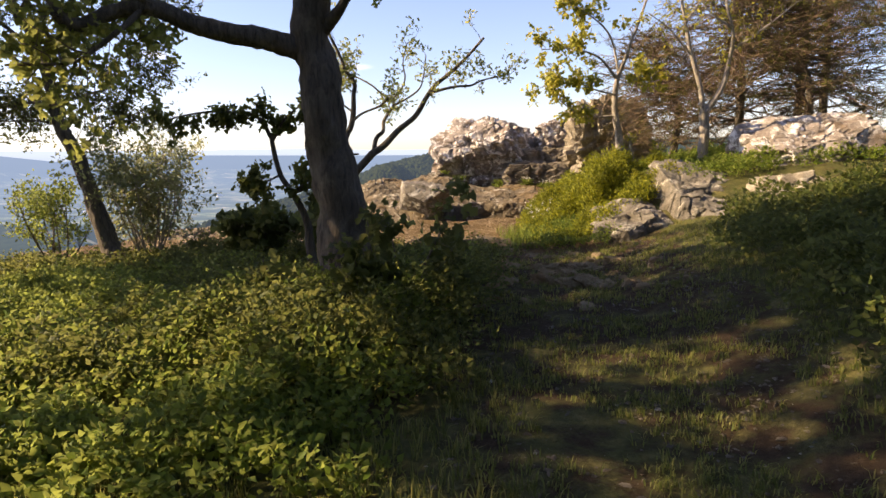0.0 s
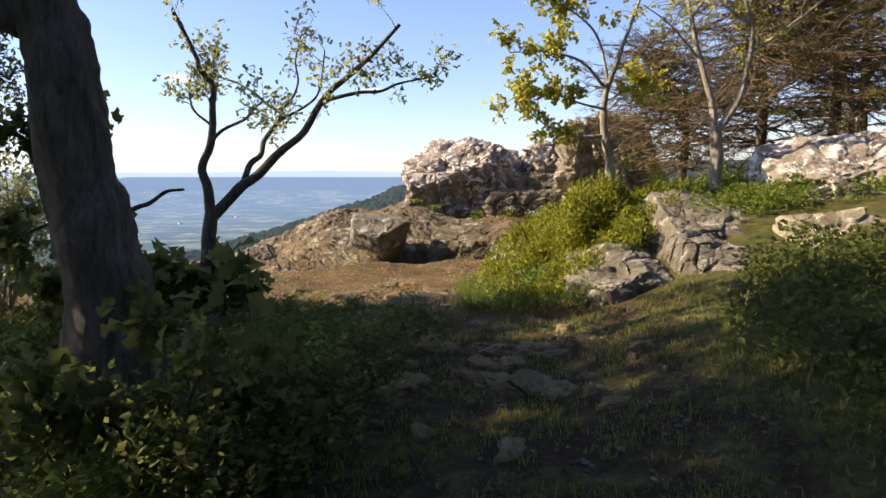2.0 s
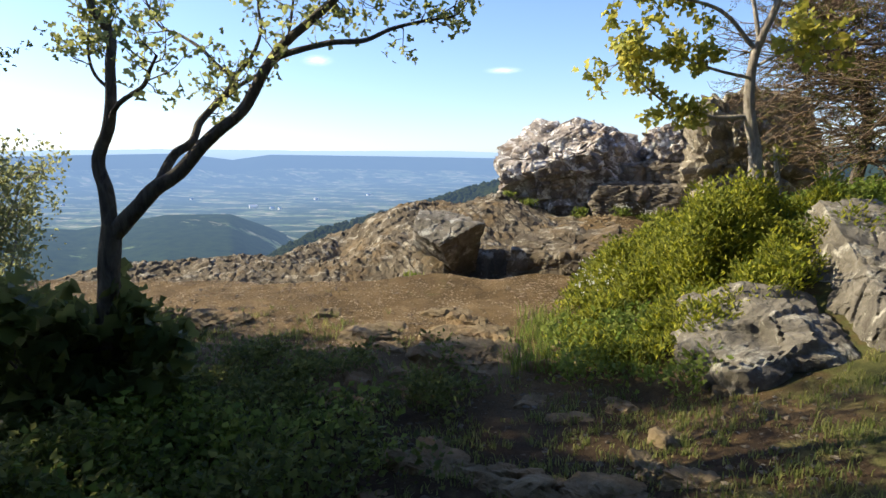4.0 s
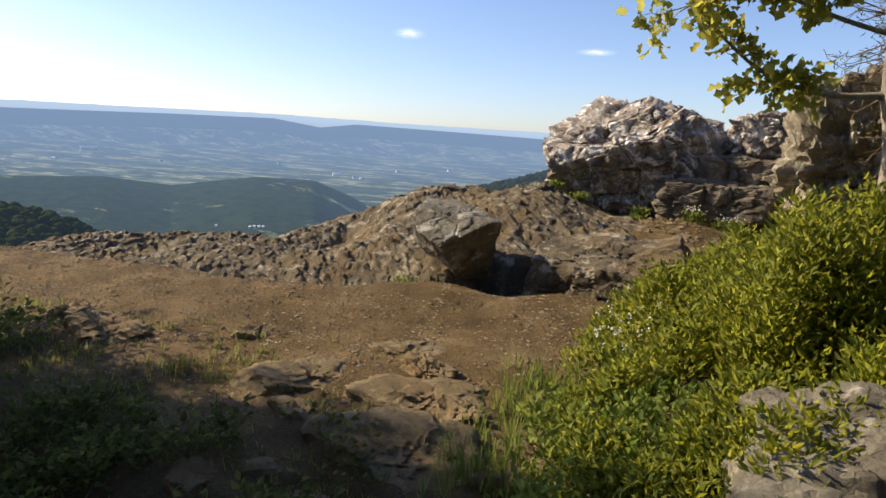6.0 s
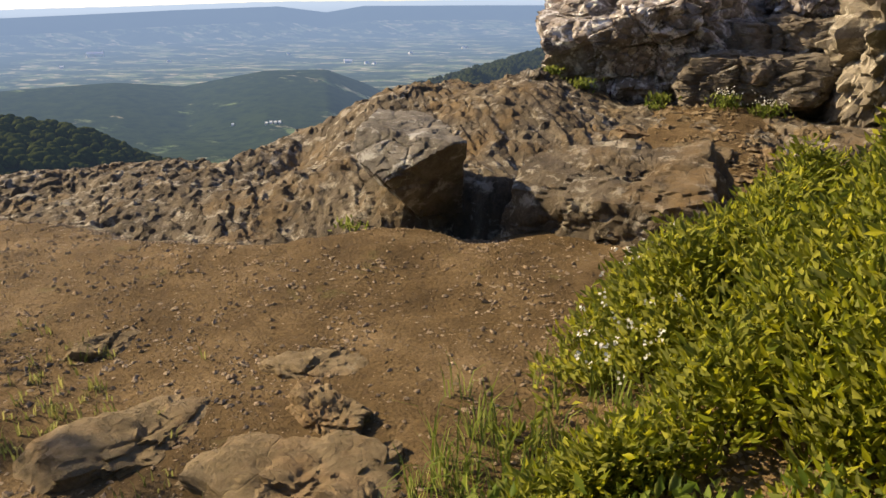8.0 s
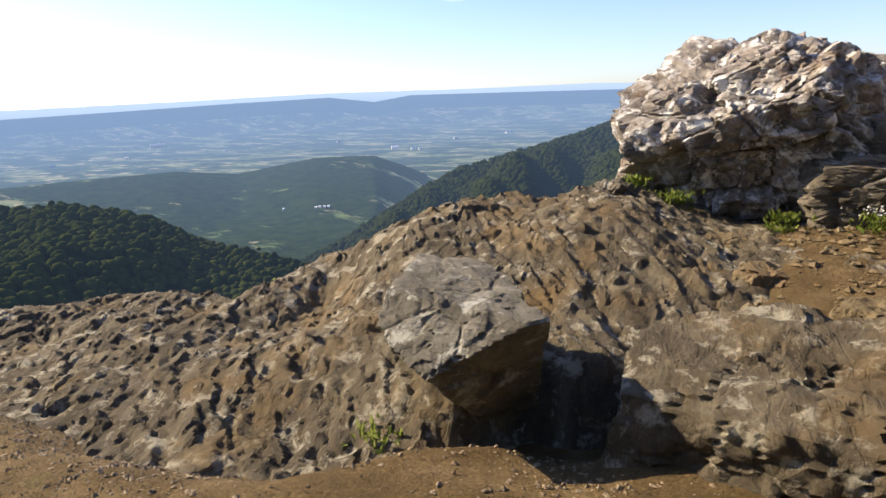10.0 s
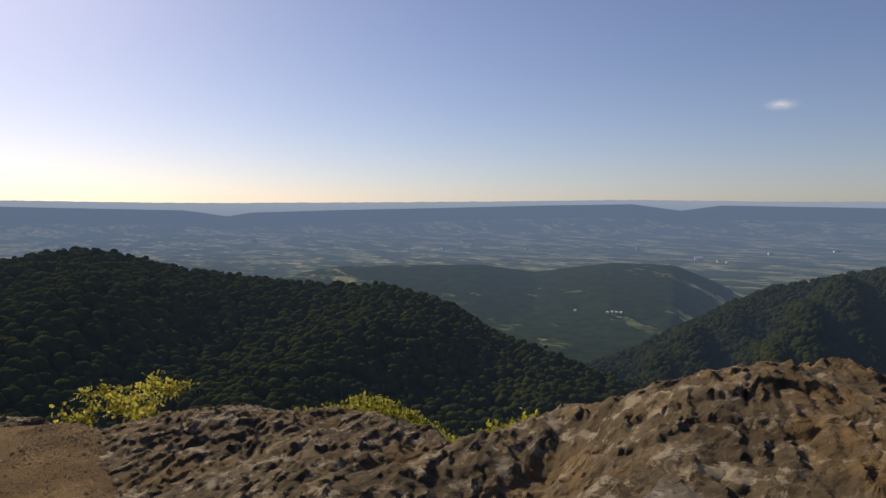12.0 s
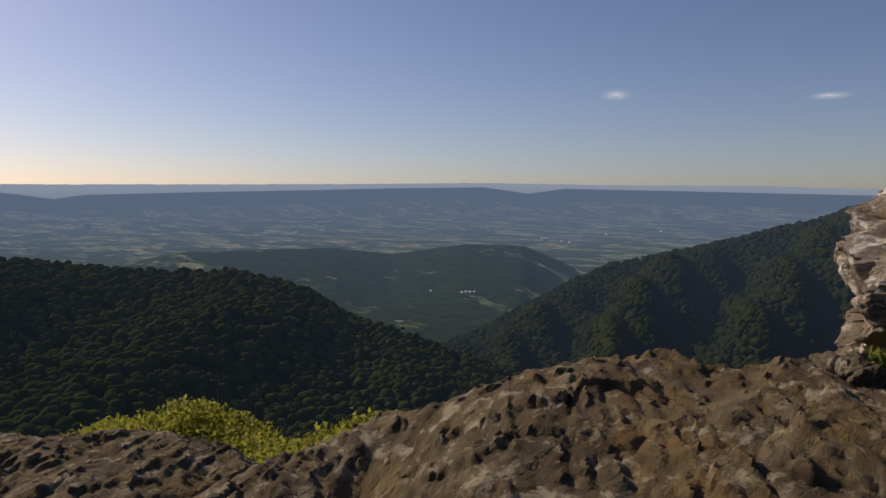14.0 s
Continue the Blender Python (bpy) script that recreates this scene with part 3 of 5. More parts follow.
# ---------------------------------------------------------------- growing things
def land(x, y):
    """Height of the ground on the summit and just past its rim."""
    x, y = np.asarray(x, float), np.asarray(y, float)
    z = soil(x, y)
    z = z - 0.22 * ss(0.0, 0.5, y - rock_line(x)) * ss(3.0, 1.6, x)
    z = z - 0.10 * np.exp(-((x - 0.2) / 0.4) ** 2 - ((y - 10.95) / 0.45) ** 2)
    return z - 0.5 * ss(-0.9, 0.4, drop(x, y)) - 40 * ss(0.2, 12, drop(x, y)) * ss(6, 3, x) - 0.06 * np.maximum(0, y - 18)


build_ground()


def leaf_mesh(P, D, size, width, rng, lobed=False, fold=0.15):
    """Leaves at the points P along the directions D: folded blades, or lobed ones."""
    n = len(P)
    size = np.broadcast_to(size, n)[:, None]
    W = unit(np.cross(D, rng.normal(size=(n, 3))))
    N = np.cross(W, D)
    if lobed:
        outline = ((0, 0, 0), (0.34, 0.46, 1), (0.5, 0.2, 0.5), (0.76, 0.5, 1), (1, 0, -0.6), (0.76, -0.5, 1), (0.5, -0.2, 0.5), (0.34, -0.46, 1))
        tris = ((0, 1, 2), (0, 2, 6), (0, 6, 7), (2, 3, 4), (2, 4, 6), (6, 4, 5))
    else:
        outline, tris = ((0, 0, 0), (0.45, 0.5, 1), (1, 0, -0.5), (0.45, -0.5, 1)), ((0, 1, 2), (0, 2, 3))
    V = np.stack([P + size * (D * a + W * (b * 2 * width) + N * (c * fold)) for a, b, c in outline], 1).reshape(-1, 3)
    k = len(outline)
    F = (np.array(tris)[None] + (np.arange(n) * k)[:, None, None]).reshape(-1, 3)
    return V, F


def smooth_path(pts, per=5):
    p = np.array(pts, float)
    p = np.vstack([2 * p[0] - p[1], p, 2 * p[-1] - p[-2]])
    out = []
    for i in range(1, len(p) - 2):
        for t in np.arange(per) / per:
            a, b, c, d = p[i - 1:i + 3]
            out.append(0.5 * (2 * b + (c - a) * t + (2 * a - 5 * b + 4 * c - d) * t * t + (3 * b - a - 3 * c + d) * t ** 3))
    return np.array(out + [p[-2]])


def tube(path, r0, r1, sides=6, rough=0.0, seed=0, power=1.0, flare=0.0):
    """A tapering limb along the path."""
    n = len(path)
    T = unit(np.gradient(path, axis=0))
    ref = np.array((0.31, 0.87, 0.38))
    U = unit(np.cross(T, ref))
    W = np.cross(T, U)
    s = np.linspace(0, 1, n)
    r = r0 + (r1 - r0) * s ** power + flare * np.exp(-s * 9)
    a = np.arange(sides) * 2 * np.pi / sides
    V = path[:, None] + r[:, None, None] * (np.cos(a)[None, :, None] * U[:, None] + np.sin(a)[None, :, None] * W[:, None])
    V = V.reshape(-1, 3)
    if rough:
        c = np.repeat(path, sides, 0)
        k = 1 + rough * fbm(V * np.array((14, 14, 4)), 3, 0.6, seed) + 0.7 * rough * np.abs(pn(V * np.array((26, 26, 6)), seed + 5))
        V = c + (V - c) * k[:, None]
    return V, grid_faces(n, sides, True)


def joined(pieces):
    Vs, Fs, k = [], [], 0
    for V, F in pieces:
        Vs.append(V), Fs.append(F + k)
        k += len(V)
    return np.concatenate(Vs), np.concatenate(Fs)


def wander(rng, start, way, length, steps=5, bend=0.25, rise=0.0):
    p, d, out = np.array(start, float), unit(np.array(way, float)), [np.array(start, float)]
    for _ in range(steps):
        d = unit(d + bend * rng.normal(size=3) + np.array((0, 0, rise)))
        p = p + d * length / steps
        out.append(p)
    return np.array(out)


def twigs_along(rng, paths, count, length, r, first=0.35, bend=0.3, rise=0.08, forks=2, flat=0.6):
    """Twigs that leave the limbs, with side twigs. Returns tubes and the twigs' ends with their directions."""
    tubes, tips = [], []
    total = sum(len(p) for p in paths)
    for path in paths:
        T = unit(np.gradient(path, axis=0))
        for _ in range(max(1, round(count * len(path) / total))):
            i = min(len(path) - 1, int((first + (1 - first) * rng.random() ** 0.8) * len(path)))
            out = rng.normal(size=3) * np.array((1, 1, flat))
            d = unit(unit(out - T[i] * (out @ T[i])) + 0.55 * T[i])
            ln = length * rng.uniform(0.5, 1.2)
            tw = wander(rng, path[i], d, ln, 5, bend, rise)
            tubes.append(tube(tw, r, r * 0.35, 4))
            tips.append((tw[-1], unit(tw[-1] - tw[-2])))
            for _ in range(forks):
                k = rng.integers(1, 5)
                s = unit(unit(tw[k + 0] - tw[k - 1]) + 0.9 * rng.normal(size=3) * np.array((1, 1, flat)))
                tv = wander(rng, tw[k], s, ln * rng.uniform(0.3, 0.6), 3, bend, rise)
                tubes.append(tube(tv, r * 0.55, r * 0.25, 3))
                tips.append((tv[-1], unit(tv[-1] - tv[-2])))
                tips.append((tv[1], s))
    return tubes, tips


def clusters(rng, tips, per, size, width, droop=0.4, spread=0.9, lobed=True, loose=0.03):
    P = np.repeat(np.array([t[0] for t in tips]), per, 0)
    D = np.repeat(np.array([t[1] for t in tips]), per, 0)
    P = P + rng.normal(size=P.shape) * loose
    D = unit(D * 0.6 + spread * rng.normal(size=D.shape) - np.array((0, 0, droop)))
    return leaf_mesh(P, D, size * rng.uniform(0.6, 1.25, len(P)), width, rng, lobed)


def tree(name, limbs, label, bark, leaf, seed, twig=(60, 0.4, 0.006), per=6, size=0.09, width=0.3, droop=0.4, forks=2, first=0.35, rise=0.08, lobed=True, flat=0.6, group="", trunk_twigs=False, crown_label=""):
    """A tree from its limbs (points, first and last radius): the first is the trunk."""
    rng = np.random.default_rng(seed)
    base = np.array(limbs[0][0][0])
    ob = thing(name, base, label, "tree", group)
    paths = []
    for i, (pts, r0, r1) in enumerate(limbs):
        path = smooth_path(pts, 14 if i == 0 else 7) - base
        path = path + 0.25 * r0 * np.stack([pn(path * 3 + 5 * k + seed, k) for k in range(3)], 1)
        V, F = tube(path, r0, r1, 20 if r0 > 0.06 else 9, 0.16 if r0 > 0.06 else 0.12, seed + i, 0.8, 0.5 * r0 if i == 0 else 0)
        part("trunk" if i == 0 else "branch", V, F, bark, ob)
        if i or trunk_twigs or len(limbs) == 1:
            paths.append(path)
    tubes, tips = twigs_along(rng, paths, twig[0], twig[1], twig[2], first, 0.3, rise, forks, flat)
    V, F = joined(tubes)
    tagged(part("twigwork", V, F, bark, ob), kind="stuff")
    if per:
        V, F = clusters(rng, tips, per, size, width, droop, lobed=lobed)
        tagged(part("crown", V, F, leaf, ob, crown_label), kind="stuff")
    return ob


def crown_limbs(rng, top, n, length, r, up=0.35):
    out = []
    for i in range(n):
        a = 2 * math.pi * (i + rng.random()) / n
        w = wander(rng, top - np.array((0, 0, rng.random() * 0.8)), (math.cos(a), math.sin(a), up + rng.random() * 0.5), length * rng.uniform(0.7, 1.2), 5, 0.22, 0.03)
        out.append((w, r, r * 0.3))
    return out


def carpet(name, inside, box, n, per, height, leaf, mat, label, category, seed, width=0.3, spread=0.06, up=0.5, top=None, lobed=False, low=0.1):
    """Low growth: n plants in a stretch of the plan, each with some leaves up its height."""
    rng = np.random.default_rng(seed)
    x, y = rng.uniform(box[0], box[1], n * 3), rng.uniform(box[2], box[3], n * 3)
    clump = fbm(xyz(x, y, 0 * x) * 1.6, 3, 0.6, seed)
    keep = rng.random(len(x)) < inside(x, y) * np.clip(0.65 + 0.9 * clump, 0.05, 1)
    x, y, clump = x[keep][:n], y[keep][:n], clump[keep][:n]
    h = height * np.clip(0.75 + 0.6 * clump, 0.3, 1.5) * rng.uniform(0.6, 1.15, len(x))
    if top is not None:
        h = h * top(x, y)
    x, y, h = np.repeat(x, per), np.repeat(y, per), np.repeat(h, per)
    k = low + (1 - low) * rng.random(len(x)) ** 0.6
    a = rng.uniform(0, 2 * np.pi, len(x))
    rad = spread * (0.3 + rng.random(len(x)))
    P = np.stack([x + np.cos(a) * rad * 0.6, y + np.sin(a) * rad * 0.6, land(x, y) + h * k], 1)
    D = unit(np.stack([np.cos(a), np.sin(a), up + 0.5 * rng.normal(size=len(x))], 1))
    V, F = leaf_mesh(P, D, leaf * rng.uniform(0.55, 1.3, len(x)), width, rng, lobed)
    return tagged(part(name, V, F, mat), label, category, kind="stuff")


def grass(name, inside, box, n, height, mat, label, seed, per=5):
    rng = np.random.default_rng(seed)
    x, y = rng.uniform(box[0], box[1], n * 3), rng.uniform(box[2], box[3], n * 3)
    clump = fbm(xyz(x, y, 0 * x) * 2.3, 3, 0.6, seed)
    keep = rng.random(len(x)) < inside(x, y) * np.clip(0.5 + 1.3 * clump, 0.02, 1)
    x, y = np.repeat(x[keep][:n], per), np.repeat(y[keep][:n], per)
    m = len(x)
    x, y = x + rng.normal(size=m) * 0.012, y + rng.normal(size=m) * 0.012
    a, h = rng.uniform(0, 2 * np.pi, m), height * rng.uniform(0.4, 1.2, m)
    lean = rng.uniform(0.2, 0.9, m)
    B = np.stack([x, y, land(x, y) - 0.01], 1)
    O = np.stack([np.cos(a), np.sin(a), 0 * a], 1)
    W = np.stack([-np.sin(a), np.cos(a), 0 * a], 1) * 0.0032
    Z = np.array((0, 0, 1.0))
    M = B + O * (lean * h * 0.25)[:, None] + Z * (h * 0.6)[:, None]
    T = B + O * (lean * h * 0.8)[:, None] + Z * (h * (1 - 0.3 * lean))[:, None]
    V = np.stack([B - W, B + W, M + W * 0.8, M - W * 0.8, T], 1).reshape(-1, 3)
    F = (np.array(((0, 1, 2), (0, 2, 3), (3, 2, 4)))[None] + (np.arange(m) * 5)[:, None, None]).reshape(-1, 3)
    return tagged(part(name, V, F, mat), label, "grass", kind="stuff")


# ---- the trees beside the path
rng = np.random.default_rng(7)
OAK = np.array((0.02, 0.05, 0.0))
big_oak = tree("oak_tree", [(np.array(p) + OAK, a, b) for p, a, b in (
    ([(-0.33, 4.65, 0.2), (-0.37, 4.65, 0.6), (-0.42, 4.65, 1.31), (-0.47, 4.65, 1.82), (-0.53, 4.65, 2.24), (-0.54, 4.65, 2.6), (-0.35, 4.7, 3.4), (-0.5, 4.7, 4.6), (-0.3, 4.7, 6.0)], 0.185, 0.09),
    ([(-0.5, 4.65, 2.2), (-0.83, 4.58, 2.31), (-1.08, 4.51, 2.35), (-1.35, 4.44, 2.42), (-1.6, 4.38, 2.52), (-1.81, 4.31, 2.48), (-2.0, 4.24, 2.39), (-2.1, 4.17, 2.45), (-2.2, 4.1, 2.75), (-2.5, 4.0, 3.1)], 0.085, 0.03),
    ([(-1.55, 4.38, 2.5), (-1.7, 4.3, 2.72), (-2.0, 4.3, 3.1), (-2.6, 4.4, 3.5)], 0.05, 0.012),
    ([(-1.62, 4.36, 2.5), (-1.69, 4.13, 2.31), (-1.81, 4.07, 2.2), (-1.95, 4.0, 2.11), (-2.3, 3.9, 2.1)], 0.022, 0.008),
    ([(-0.47, 4.65, 2.36), (-0.35, 4.58, 2.47), (-0.22, 4.5, 2.6), (0.1, 4.4, 3.0), (0.7, 4.3, 3.5)], 0.05, 0.015),
    *crown_limbs(rng, np.array((-0.4, 4.7, 4.6)), 9, 2.2, 0.045))],
    "large rough-barked oak with a limb reaching sideways", BARK, LEAF_OAK, 3, (230, 0.55, 0.006), 6, 0.085, 0.3, 0.5, 2, 0.25)
tree("forked_tree", [
    ([(-0.82, 6.42, 0.2), (-0.76, 6.42, 0.6), (-0.67, 6.42, 1.03), (-0.66, 6.42, 1.14), (-0.62, 6.42, 1.36)], 0.052, 0.047),
    ([(-0.63, 6.42, 1.30), (-0.65, 6.42, 1.52), (-0.68, 6.42, 1.65), (-0.61, 6.42, 1.8), (-0.58, 6.42, 1.94), (-0.57, 6.42, 2.07), (-0.56, 6.42, 2.2), (-0.65, 6.42, 2.33), (-0.67, 6.42, 2.42), (-0.8, 6.4, 2.7)], 0.037, 0.014),
    ([(-0.62, 6.42, 1.31), (-0.42, 6.45, 1.51), (-0.32, 6.48, 1.58), (-0.16, 6.51, 1.74), (0.0, 6.54, 1.87), (0.12, 6.57, 2.06), (0.2, 6.6, 2.17), (0.36, 6.63, 2.29), (0.5, 6.66, 2.42), (0.7, 6.7, 2.62)], 0.04, 0.013),
    ([(0.11, 6.56, 2.03), (0.18, 6.57, 2.1), (0.4, 6.61, 2.15), (0.55, 6.65, 2.16), (0.66, 6.69, 2.21), (0.78, 6.73, 2.24), (0.92, 6.77, 2.26)], 0.018, 0.005),
    ([(-0.41, 6.46, 1.52), (-0.39, 6.57, 1.67), (-0.33, 6.64, 1.74), (-0.33, 6.71, 1.84), (-0.3, 6.78, 1.92), (-0.25, 6.85, 2.01), (-0.27, 6.92, 2.09)], 0.024, 0.014),
    ([(-0.27, 6.92, 2.07), (-0.38, 6.94, 2.14), (-0.48, 6.96, 2.23), (-0.62, 6.98, 2.31), (-0.76, 7.0, 2.37), (-0.87, 7.02, 2.55)], 0.013, 0.005),
    ([(-0.27, 6.92, 2.07), (-0.17, 6.94, 2.18), (-0.13, 6.96, 2.3), (-0.15, 6.98, 2.45), (-0.1, 7.0, 2.65)], 0.012, 0.005),
    ([(-0.26, 6.87, 2.0), (-0.07, 6.9, 2.1), (0.03, 6.9, 2.18), (0.07, 6.9, 2.31), (0.1, 6.9, 2.5)], 0.012, 0.005),
    ([(-0.6, 6.44, 1.93), (-0.66, 6.52, 1.97), (-0.75, 6.52, 2.05), (-0.78, 6.52, 2.16), (-0.76, 6.52, 2.3)], 0.011, 0.005),
    ([(-0.6, 6.42, 1.83), (-0.49, 6.36, 1.9), (-0.31, 6.3, 1.96), (-0.22, 6.24, 2.02), (-0.14, 6.18, 2.06)], 0.014, 0.006)],
    "slender forked tree with sparse young leaves", BARK, LEAF_YOUNG, 12, (80, 0.24, 0.0034), 4, 0.044, 0.3, 0.2, 2, 0.55)
crooked_oak = tree("oak_sapling", [
    ([(-0.72, 5.25, 0.2), (-0.76, 5.25, 0.78), (-0.78, 5.25, 0.96), (-0.88, 5.25, 1.19), (-0.99, 5.25, 1.38), (-1.04, 5.25, 1.69)], 0.04, 0.018),
    ([(-1.04, 5.25, 1.66), (-1.14, 5.25, 1.82), (-1.39, 5.2, 1.87), (-1.72, 5.2, 1.85), (-2.0, 5.2, 1.78)], 0.017, 0.005),
    ([(-1.03, 5.25, 1.62), (-0.92, 5.25, 1.8), (-0.75, 5.25, 1.93)], 0.013, 0.005),
    ([(-0.9, 5.25, 1.2), (-0.78, 5.25, 1.28), (-0.68, 5.2, 1.35)], 0.012, 0.005),
    ([(-0.97, 5.25, 1.36), (-1.1, 5.2, 1.3), (-1.22, 5.2, 1.28)], 0.01, 0.004)],
    "small crooked oak with drooping dark leaves", BARK, LEAF_DARK_SHADED, 21, (46, 0.16, 0.004), 6, 0.075, 0.36, 0.9, 1, 0.15, 0.0)
snag = smooth_path([(-0.9, 5.25, 1.2), (-0.75, 5.33, 1.27), (-0.63, 5.4, 1.4), (-0.55, 5.46, 1.44), (-0.47, 5.5, 1.5), (-0.38, 5.53, 1.51)], 6) - np.array(crooked_oak.location)
part("branch", *tube(snag, 0.02, 0.007, 8, 0.2, 9), BARK, crooked_oak, "short dead branch stub")
tree("leaning_tree", [
    ([(-3.72, 7.5, 0.1), (-3.77, 7.5, 0.5), (-3.9, 7.5, 0.96), (-4.08, 7.5, 1.56), (-4.26, 7.5, 2.01), (-4.34, 7.5, 2.52), (-4.49, 7.5, 2.96), (-4.65, 7.5, 3.33), (-4.8, 7.5, 4.2)], 0.115, 0.035),
    ([(-4.24, 7.5, 1.98), (-4.48, 7.5, 2.21), (-4.89, 7.5, 2.19), (-5.4, 7.4, 2.2)], 0.03, 0.01),
    ([(-4.2, 7.5, 1.9), (-4.43, 7.45, 2.0), (-4.91, 7.4, 2.01)], 0.02, 0.008),
    ([(-4.34, 7.5, 2.5), (-4.03, 7.5, 2.7), (-3.47, 7.5, 2.96), (-3.2, 7.5, 3.1), (-2.8, 7.4, 3.3)], 0.032, 0.008),
    ([(-4.3, 7.5, 2.2), (-3.95, 7.6, 2.3), (-3.5, 7.7, 2.45), (-3.1, 7.7, 2.6)], 0.02, 0.005),
    ([(-4.1, 7.5, 1.6), (-3.8, 7.6, 1.9), (-3.5, 7.7, 2.05)], 0.016, 0.005),
    ([(-4.45, 7.5, 2.8), (-4.9, 7.4, 3.2), (-5.4, 7.2, 3.5)], 0.03, 0.01),
    ([(-4.6, 7.5, 3.2), (-4.2, 7.4, 3.7), (-3.8, 7.2, 4.1)], 0.03, 0.01)],
    "leaning tree with fine twigs at the summit's edge", BARK, LEAF_DARK_SHADED, 31, (240, 0.5, 0.0045), 6, 0.05, 0.3, 0.2, 3, 0.2)
# Oaks out of view: number, places and leaf counts chosen for the shade they cast.
for x, y, s, up in ((-6.8, 2.0, 41, 2.4), (-7.6, 5.9, 42, 0.1), (-6.4, -0.4, 43, 2.6), (-5.8, 3.6, 44, 2.6), (-9.2, 5.3, 45, 2.6), (-10.4, 4.9, 46, 3.4), (-7.4, 0.7, 40, 2.2)):
    g = float(land(x, y))
    r2 = np.random.default_rng(s)
    tree("oak_tree", [([(x, y, g - 0.1), (x + 0.1, y, g + 1.5), (x - 0.1, y + 0.1, g + 3.2), (x, y, g + 5.5 + up)], 0.15, 0.05),
         *crown_limbs(r2, np.array((x, y, g + 4.3 + up)), 11, 2.3 if up > 1 else 1.7, 0.05, 0.25)], "broad oak in young leaf out of view, placed for its shade", BARK, LEAF_OAK, s, ({40: 190, 41: 150, 46: 60}.get(s, 250), 0.65, 0.007), 12, 0.10, 0.36, 0.4, 2, 0.2, group="oaks beside the path")
tree("young_oak", [
    ([(2.72, 9.96, 1.0), (2.68, 9.96, 1.3), (2.66, 9.96, 1.63), (2.59, 9.96, 2.04), (2.6, 9.96, 2.44), (2.74, 9.96, 2.87), (2.85, 9.96, 3.14), (3.04, 9.96, 3.67)], 0.07, 0.015),
    ([(2.6, 9.96, 2.55), (2.32, 9.84, 2.83), (1.91, 9.72, 2.94), (1.5, 9.6, 2.93)], 0.022, 0.006),
    ([(2.6, 9.96, 2.0), (2.25, 9.87, 2.0), (1.92, 9.79, 2.12), (1.55, 9.7, 2.44)], 0.022, 0.006),
    ([(2.64, 9.96, 2.6), (2.5, 9.96, 3.15), (2.17, 9.96, 3.47), (1.85, 9.96, 3.64)], 0.02, 0.006),
    ([(2.6, 9.96, 2.3), (2.3, 9.7, 2.35), (1.95, 9.5, 2.45), (1.7, 9.4, 2.5)], 0.016, 0.005),
    ([(2.62, 9.96, 2.4), (2.85, 9.8, 2.5), (3.05, 9.7, 2.45)], 0.014, 0.005)],
    "young oak with bright yellow-green leaves", BARK_PALE, LEAF_YELLOW, 51, (85, 0.26, 0.004), 7, 0.085, 0.34, 0.55, 1, 0.35)
tree("pale_stem", [([(2.83, 9.9, 1.0), (2.84, 9.9, 1.3), (2.8, 9.9, 1.6), (2.78, 9.9, 1.75)], 0.035, 0.012)], "thin pale stem beside the young oak", BARK_PALE, LEAF_YELLOW, 52, (3, 0.1, 0.004), 4, 0.05)
tree("grey_tree", [
    ([(3.72, 9.55, 1.2), (3.73, 9.55, 1.56), (3.73, 9.55, 2.0)], 0.075, 0.06),
    ([(3.73, 9.55, 1.95), (3.66, 9.55, 2.37), (3.53, 9.55, 2.82), (3.44, 9.55, 3.27), (3.35, 9.55, 3.79), (3.2, 9.5, 4.4)], 0.045, 0.012),
    ([(3.74, 9.55, 1.98), (3.93, 9.55, 2.25), (4.04, 9.55, 2.62), (4.09, 9.55, 3.03), (3.99, 9.55, 3.55), (4.1, 9.5, 4.2)], 0.045, 0.012),
    ([(3.55, 9.55, 2.75), (3.2, 9.4, 3.1), (2.9, 9.3, 3.3)], 0.016, 0.005),
    ([(4.06, 9.55, 2.8), (4.5, 9.5, 3.1), (5.0, 9.4, 3.5)], 0.022, 0.006),
    ([(4.08, 9.55, 3.1), (3.7, 9.5, 3.4), (3.5, 9.4, 3.8)], 0.018, 0.005),
    ([(3.45, 9.55, 3.2), (3.7, 9.5, 3.6), (3.8, 9.5, 4.1)], 0.018, 0.005)],
    "forked tree with pale grey bark and bare twigs", BARK_PALE, LEAF_YELLOW, 61, (90, 0.35, 0.004), 2, 0.06, 0.3, 0.3, 2, 0.3)


